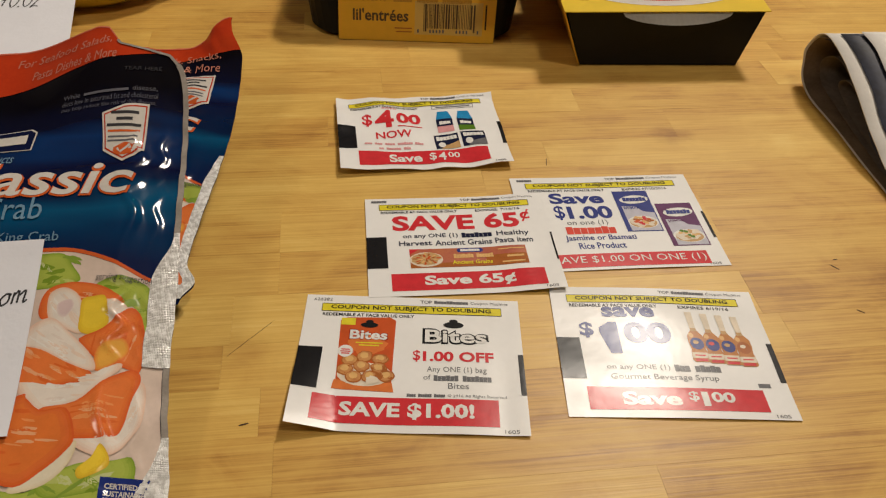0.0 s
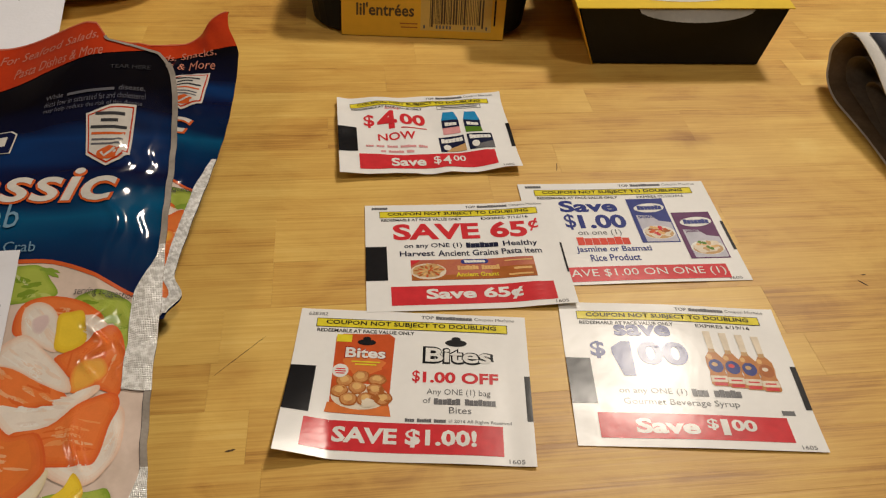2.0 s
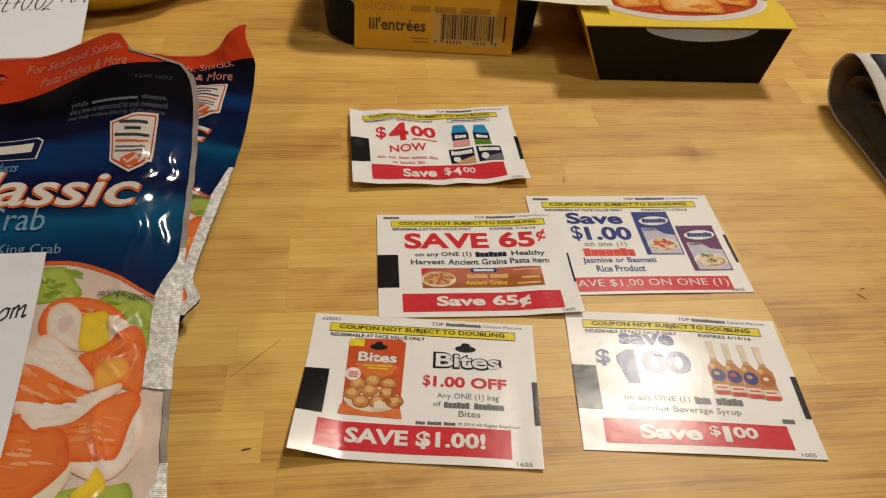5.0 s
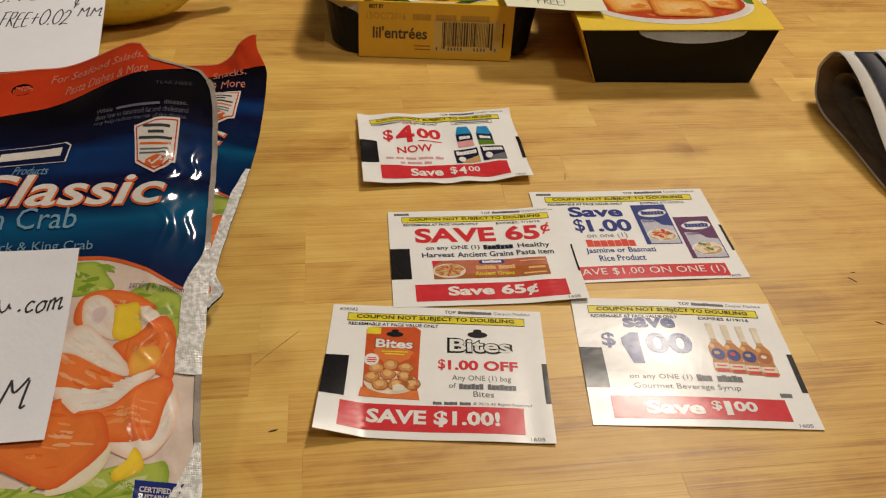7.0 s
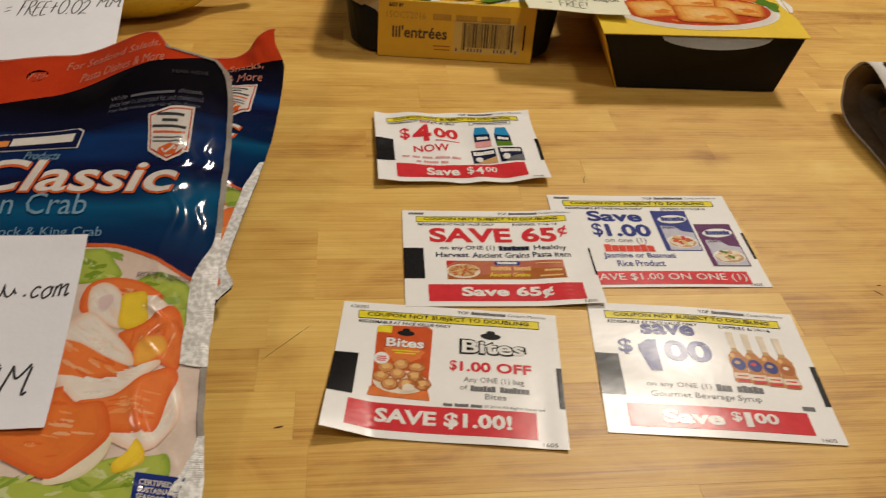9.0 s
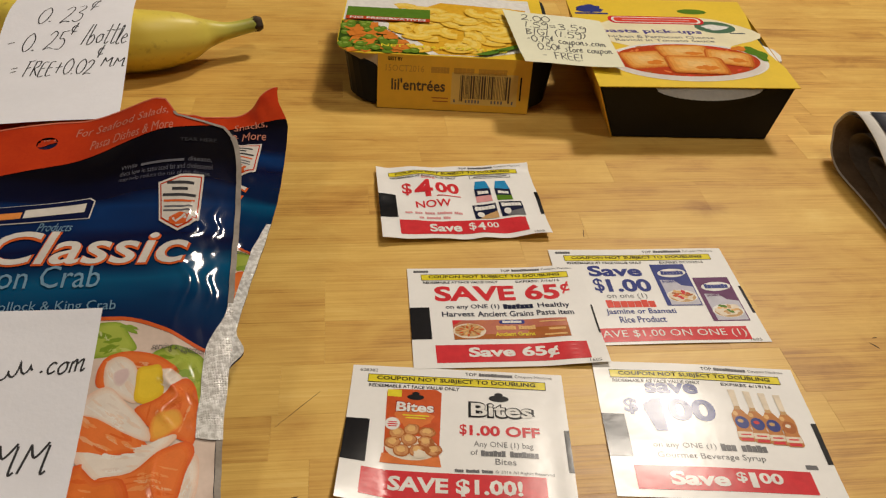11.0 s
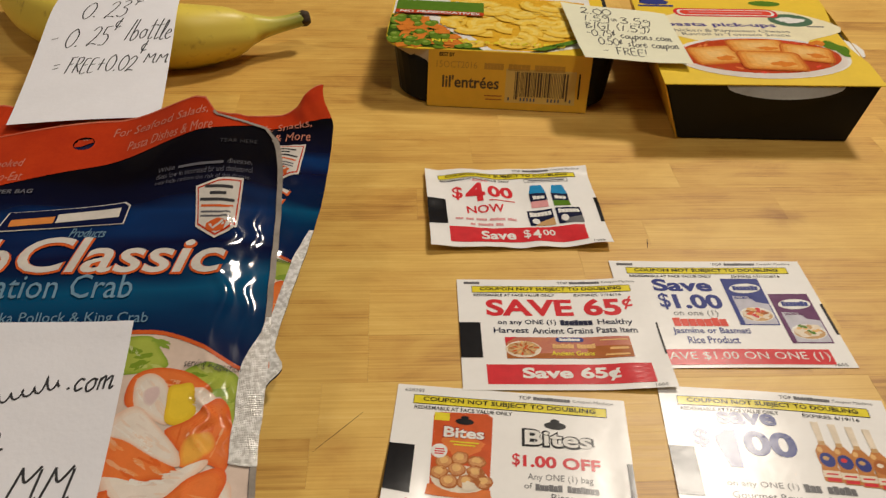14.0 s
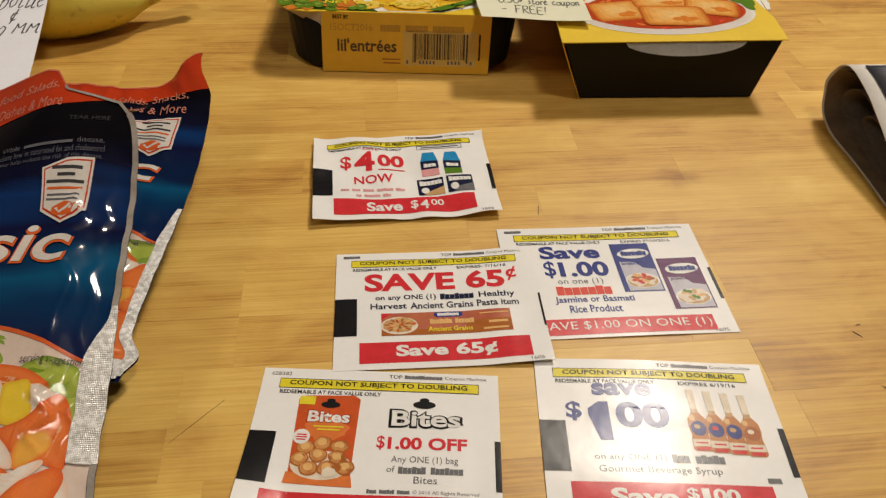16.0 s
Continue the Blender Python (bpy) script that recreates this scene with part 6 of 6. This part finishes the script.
pu("corner_badge", E(0.036, 0.128, 0.012, 0.005), M_GREEN)

# ---- sticky note across the two trays ----
sticky = empty("sticky_note", pose(0, 0, 0), "pale yellow-green sticky note with handwriting lying across two trays", "note", "handwritten notes")
Q = [Vector(p) for p in ((0.0430, 0.5180), (0.1095, 0.5180), (0.1000, 0.5930), (0.0280, 0.6120))]


def SS(s, t, h=0.0):
    p = (Q[0] * (1 - s) + Q[1] * s) * (1 - t) + (Q[3] * (1 - s) + Q[2] * s) * t
    z = 0.0408 + 0.0042 * smooth_step(0.0, 1.0, s) + 0.0012 * math.sin(5 * s + 1) * (1 - t) + 0.0015 * smooth_step(0.25, 0.0, t) * (1 - s)
    return Vector((p.x, p.y, z + h))


leaf = part("paper", slab(SS, 1, 1, 20, 20, 0.00012), M_STICKY, sticky, smooth=True)
M_THINPEN = paint("thin_pen_ink", (0.10, 0.10, 0.09), 0.6)
pens = lambda shapes: printed("handwriting", shapes, M_THINPEN, leaf, SS, 0.00015, 0.08)
for k, (body, x0, y0, x1, y1) in enumerate((("2.00", 0.16, 0.83, 0.46, 0.95), ("1.59=3.59", 0.16, 0.69, 0.80, 0.81), ("B1G1 (1.59)", 0.14, 0.54, 0.76, 0.66), ("-0.75¢ coupons.com", 0.12, 0.40, 0.92, 0.52), ("0.50¢ store coupon", 0.20, 0.26, 0.95, 0.38), ("- FREE!", 0.20, 0.09, 0.62, 0.22))):
    pens(W(body, x0, y0, x1, y1, 0.011, 0.12, 30 + k))

# ---- folded newspaper ----
paper = empty("newspaper", pose(0.254, 0.487, 0, 0, 0, 7.0), "folded newsprint bundle with dark printed pages lying on the table", "newspaper")
M_NEWS = paint("newsprint", (0.80, 0.77, 0.72), 0.85, vary=0.12, scale=50, bump=0.1)
# grey and brown pages hold the fold's inner shade in their colour
M_NEWSSHADE = paint("newsprint_shaded_page", (0.15, 0.115, 0.085), 0.85, scale=40, spread=(0.07, 0.055, 0.042))
M_NEWSBROWNSHADE = paint("newsprint_brown_shade", (0.22, 0.15, 0.09), 0.85, scale=60, spread=(0.14, 0.095, 0.055))
# dark print on the top page, painted shade on the fold's roof
M_NEWSDARK = paint("newsprint_print_and_shade", (0.035, 0.04, 0.07), 0.6, scale=35, spread=(0.012, 0.012, 0.016))
OUTER = [(-0.26, 0.0006), (-0.10, 0.0006), (-0.03, 0.0008), (-0.002, 0.0014), (0.0115, 0.0080), (0.0166, 0.0220), (0.0105, 0.0350), (-0.001, 0.0408), (-0.022, 0.0380), (-0.043, 0.0312), (-0.065, 0.0225), (-0.084, 0.0158), (-0.101, 0.0105), (-0.15, 0.0060), (-0.26, 0.0045)]
LINING = [(-0.26, 0.0014), (-0.10, 0.0014), (-0.03, 0.0017), (-0.003, 0.0024), (0.0098, 0.0088), (0.0146, 0.0218), (0.0090, 0.0335), (-0.0015, 0.0392)]
ROOF = [(0.0030, 0.0365), (-0.0060, 0.0388), (-0.022, 0.0362), (-0.043, 0.0296), (-0.065, 0.0210), (-0.101, 0.0092), (-0.26, 0.0036)]
INNER = [[(-0.26, 0.0019), (-0.12, 0.0030), (-0.055, 0.0062), (-0.018, 0.0095), (-0.003, 0.0135), (0.0010, 0.0195), (-0.0030, 0.0275), (-0.014, 0.0325), (-0.030, 0.0308), (-0.055, 0.0222), (-0.085, 0.0122), (-0.12, 0.0062), (-0.26, 0.0030)],
         [(-0.26, 0.0022), (-0.12, 0.0036), (-0.060, 0.0082), (-0.030, 0.0125), (-0.020, 0.0175), (-0.026, 0.0240), (-0.040, 0.0238), (-0.065, 0.0160), (-0.12, 0.0052), (-0.26, 0.0028)]]


def sheet(points, x0, x1, thick, ruffle):
    line = bezier_chain(points, 5)
    nx = 14
    bm = bmesh.new()
    g = []
    for side in (0, 1):
        rows = []
        for k, (y, z) in enumerate(line):
            a, c = line[max(0, k - 1)], line[min(len(line) - 1, k + 1)]
            d = Vector((c[0] - a[0], c[1] - a[1])).normalized()
            ny, nz = -d.y * thick * side, d.x * thick * side
            rows.append([bm.verts.new((x0 + (x1 - x0) * i / nx + ruffle * noise.noise((y * 30, z * 90, x0 * 50)) * (1 if i == 0 else 0.3), y + ny, z + nz)) for i in range(nx + 1)])
        g.append(rows)
    n = len(line)
    for side, rows in enumerate(g):
        for k in range(n - 1):
            for i in range(nx):
                bm.faces.new((rows[k][i], rows[k][i + 1], rows[k + 1][i + 1], rows[k + 1][i]))
    for k in range(n - 1):
        for i in (0, nx):
            bm.faces.new((g[0][k][i], g[0][k + 1][i], g[1][k + 1][i], g[1][k][i]))
    for k in (0, n - 1):
        for i in range(nx):
            bm.faces.new((g[0][k][i], g[0][k][i + 1], g[1][k][i + 1], g[1][k][i]))
    return bm


part("outer_sheet", sheet(OUTER, 0.0, 0.24, 0.0005, 0.0015), M_NEWS, paper, smooth=True)
# sheets within the fold, darkened by colour to look shaded
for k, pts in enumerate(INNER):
    part("inner_sheet", sheet(pts, 0.004 + 0.003 * k, 0.24, 0.0004, 0.002), M_NEWSSHADE, paper, smooth=True)
# linings added to colour in the shade inside the fold
part("shade_lining", sheet(LINING, 0.0006, 0.24, 0.0003, 0.001), M_NEWSBROWNSHADE, paper, "newsprint lining coloured brown for the shade inside the fold", smooth=True)
part("shade_lining", sheet(ROOF, 0.0012, 0.24, 0.0003, 0.001), M_NEWSDARK, paper, "newsprint lining coloured dark for the shade under the fold", smooth=True)
part("printed_page", sheet([(y, z + 0.0012) for y, z in OUTER[7:]], 0.0085, 0.235, 0.0003, 0.002), M_NEWSDARK, paper, "dark blue printed page", smooth=True)
part("printed_page", sheet([(y - 0.001, z + 0.0032) for y, z in OUTER[7:]], 0.0200, 0.24, 0.0003, 0.004), M_NEWS, paper, "white newsprint page", smooth=True)
TOPLINE = bezier_chain([(y, z) for y, z in OUTER[7:]], 8)


def SNP(u, v, h=0.0):
    ys, zs = [p[0] for p in TOPLINE][::-1], [p[1] for p in TOPLINE][::-1]
    return Vector((u, v, float(np.interp(v, ys, zs)) + 0.0036 + h))


printed("price_text", T("$1", 0.032, -0.036, 0.044, -0.024, 0.0), M_GREY, paper, SNP, 0.0002, 0.01)
for k in range(5):
    printed("print_line", R(0.058, -0.035 - 0.007 * k, 0.12, -0.032 - 0.007 * k), M_GREY, paper, SNP, 0.0002, 0.01)
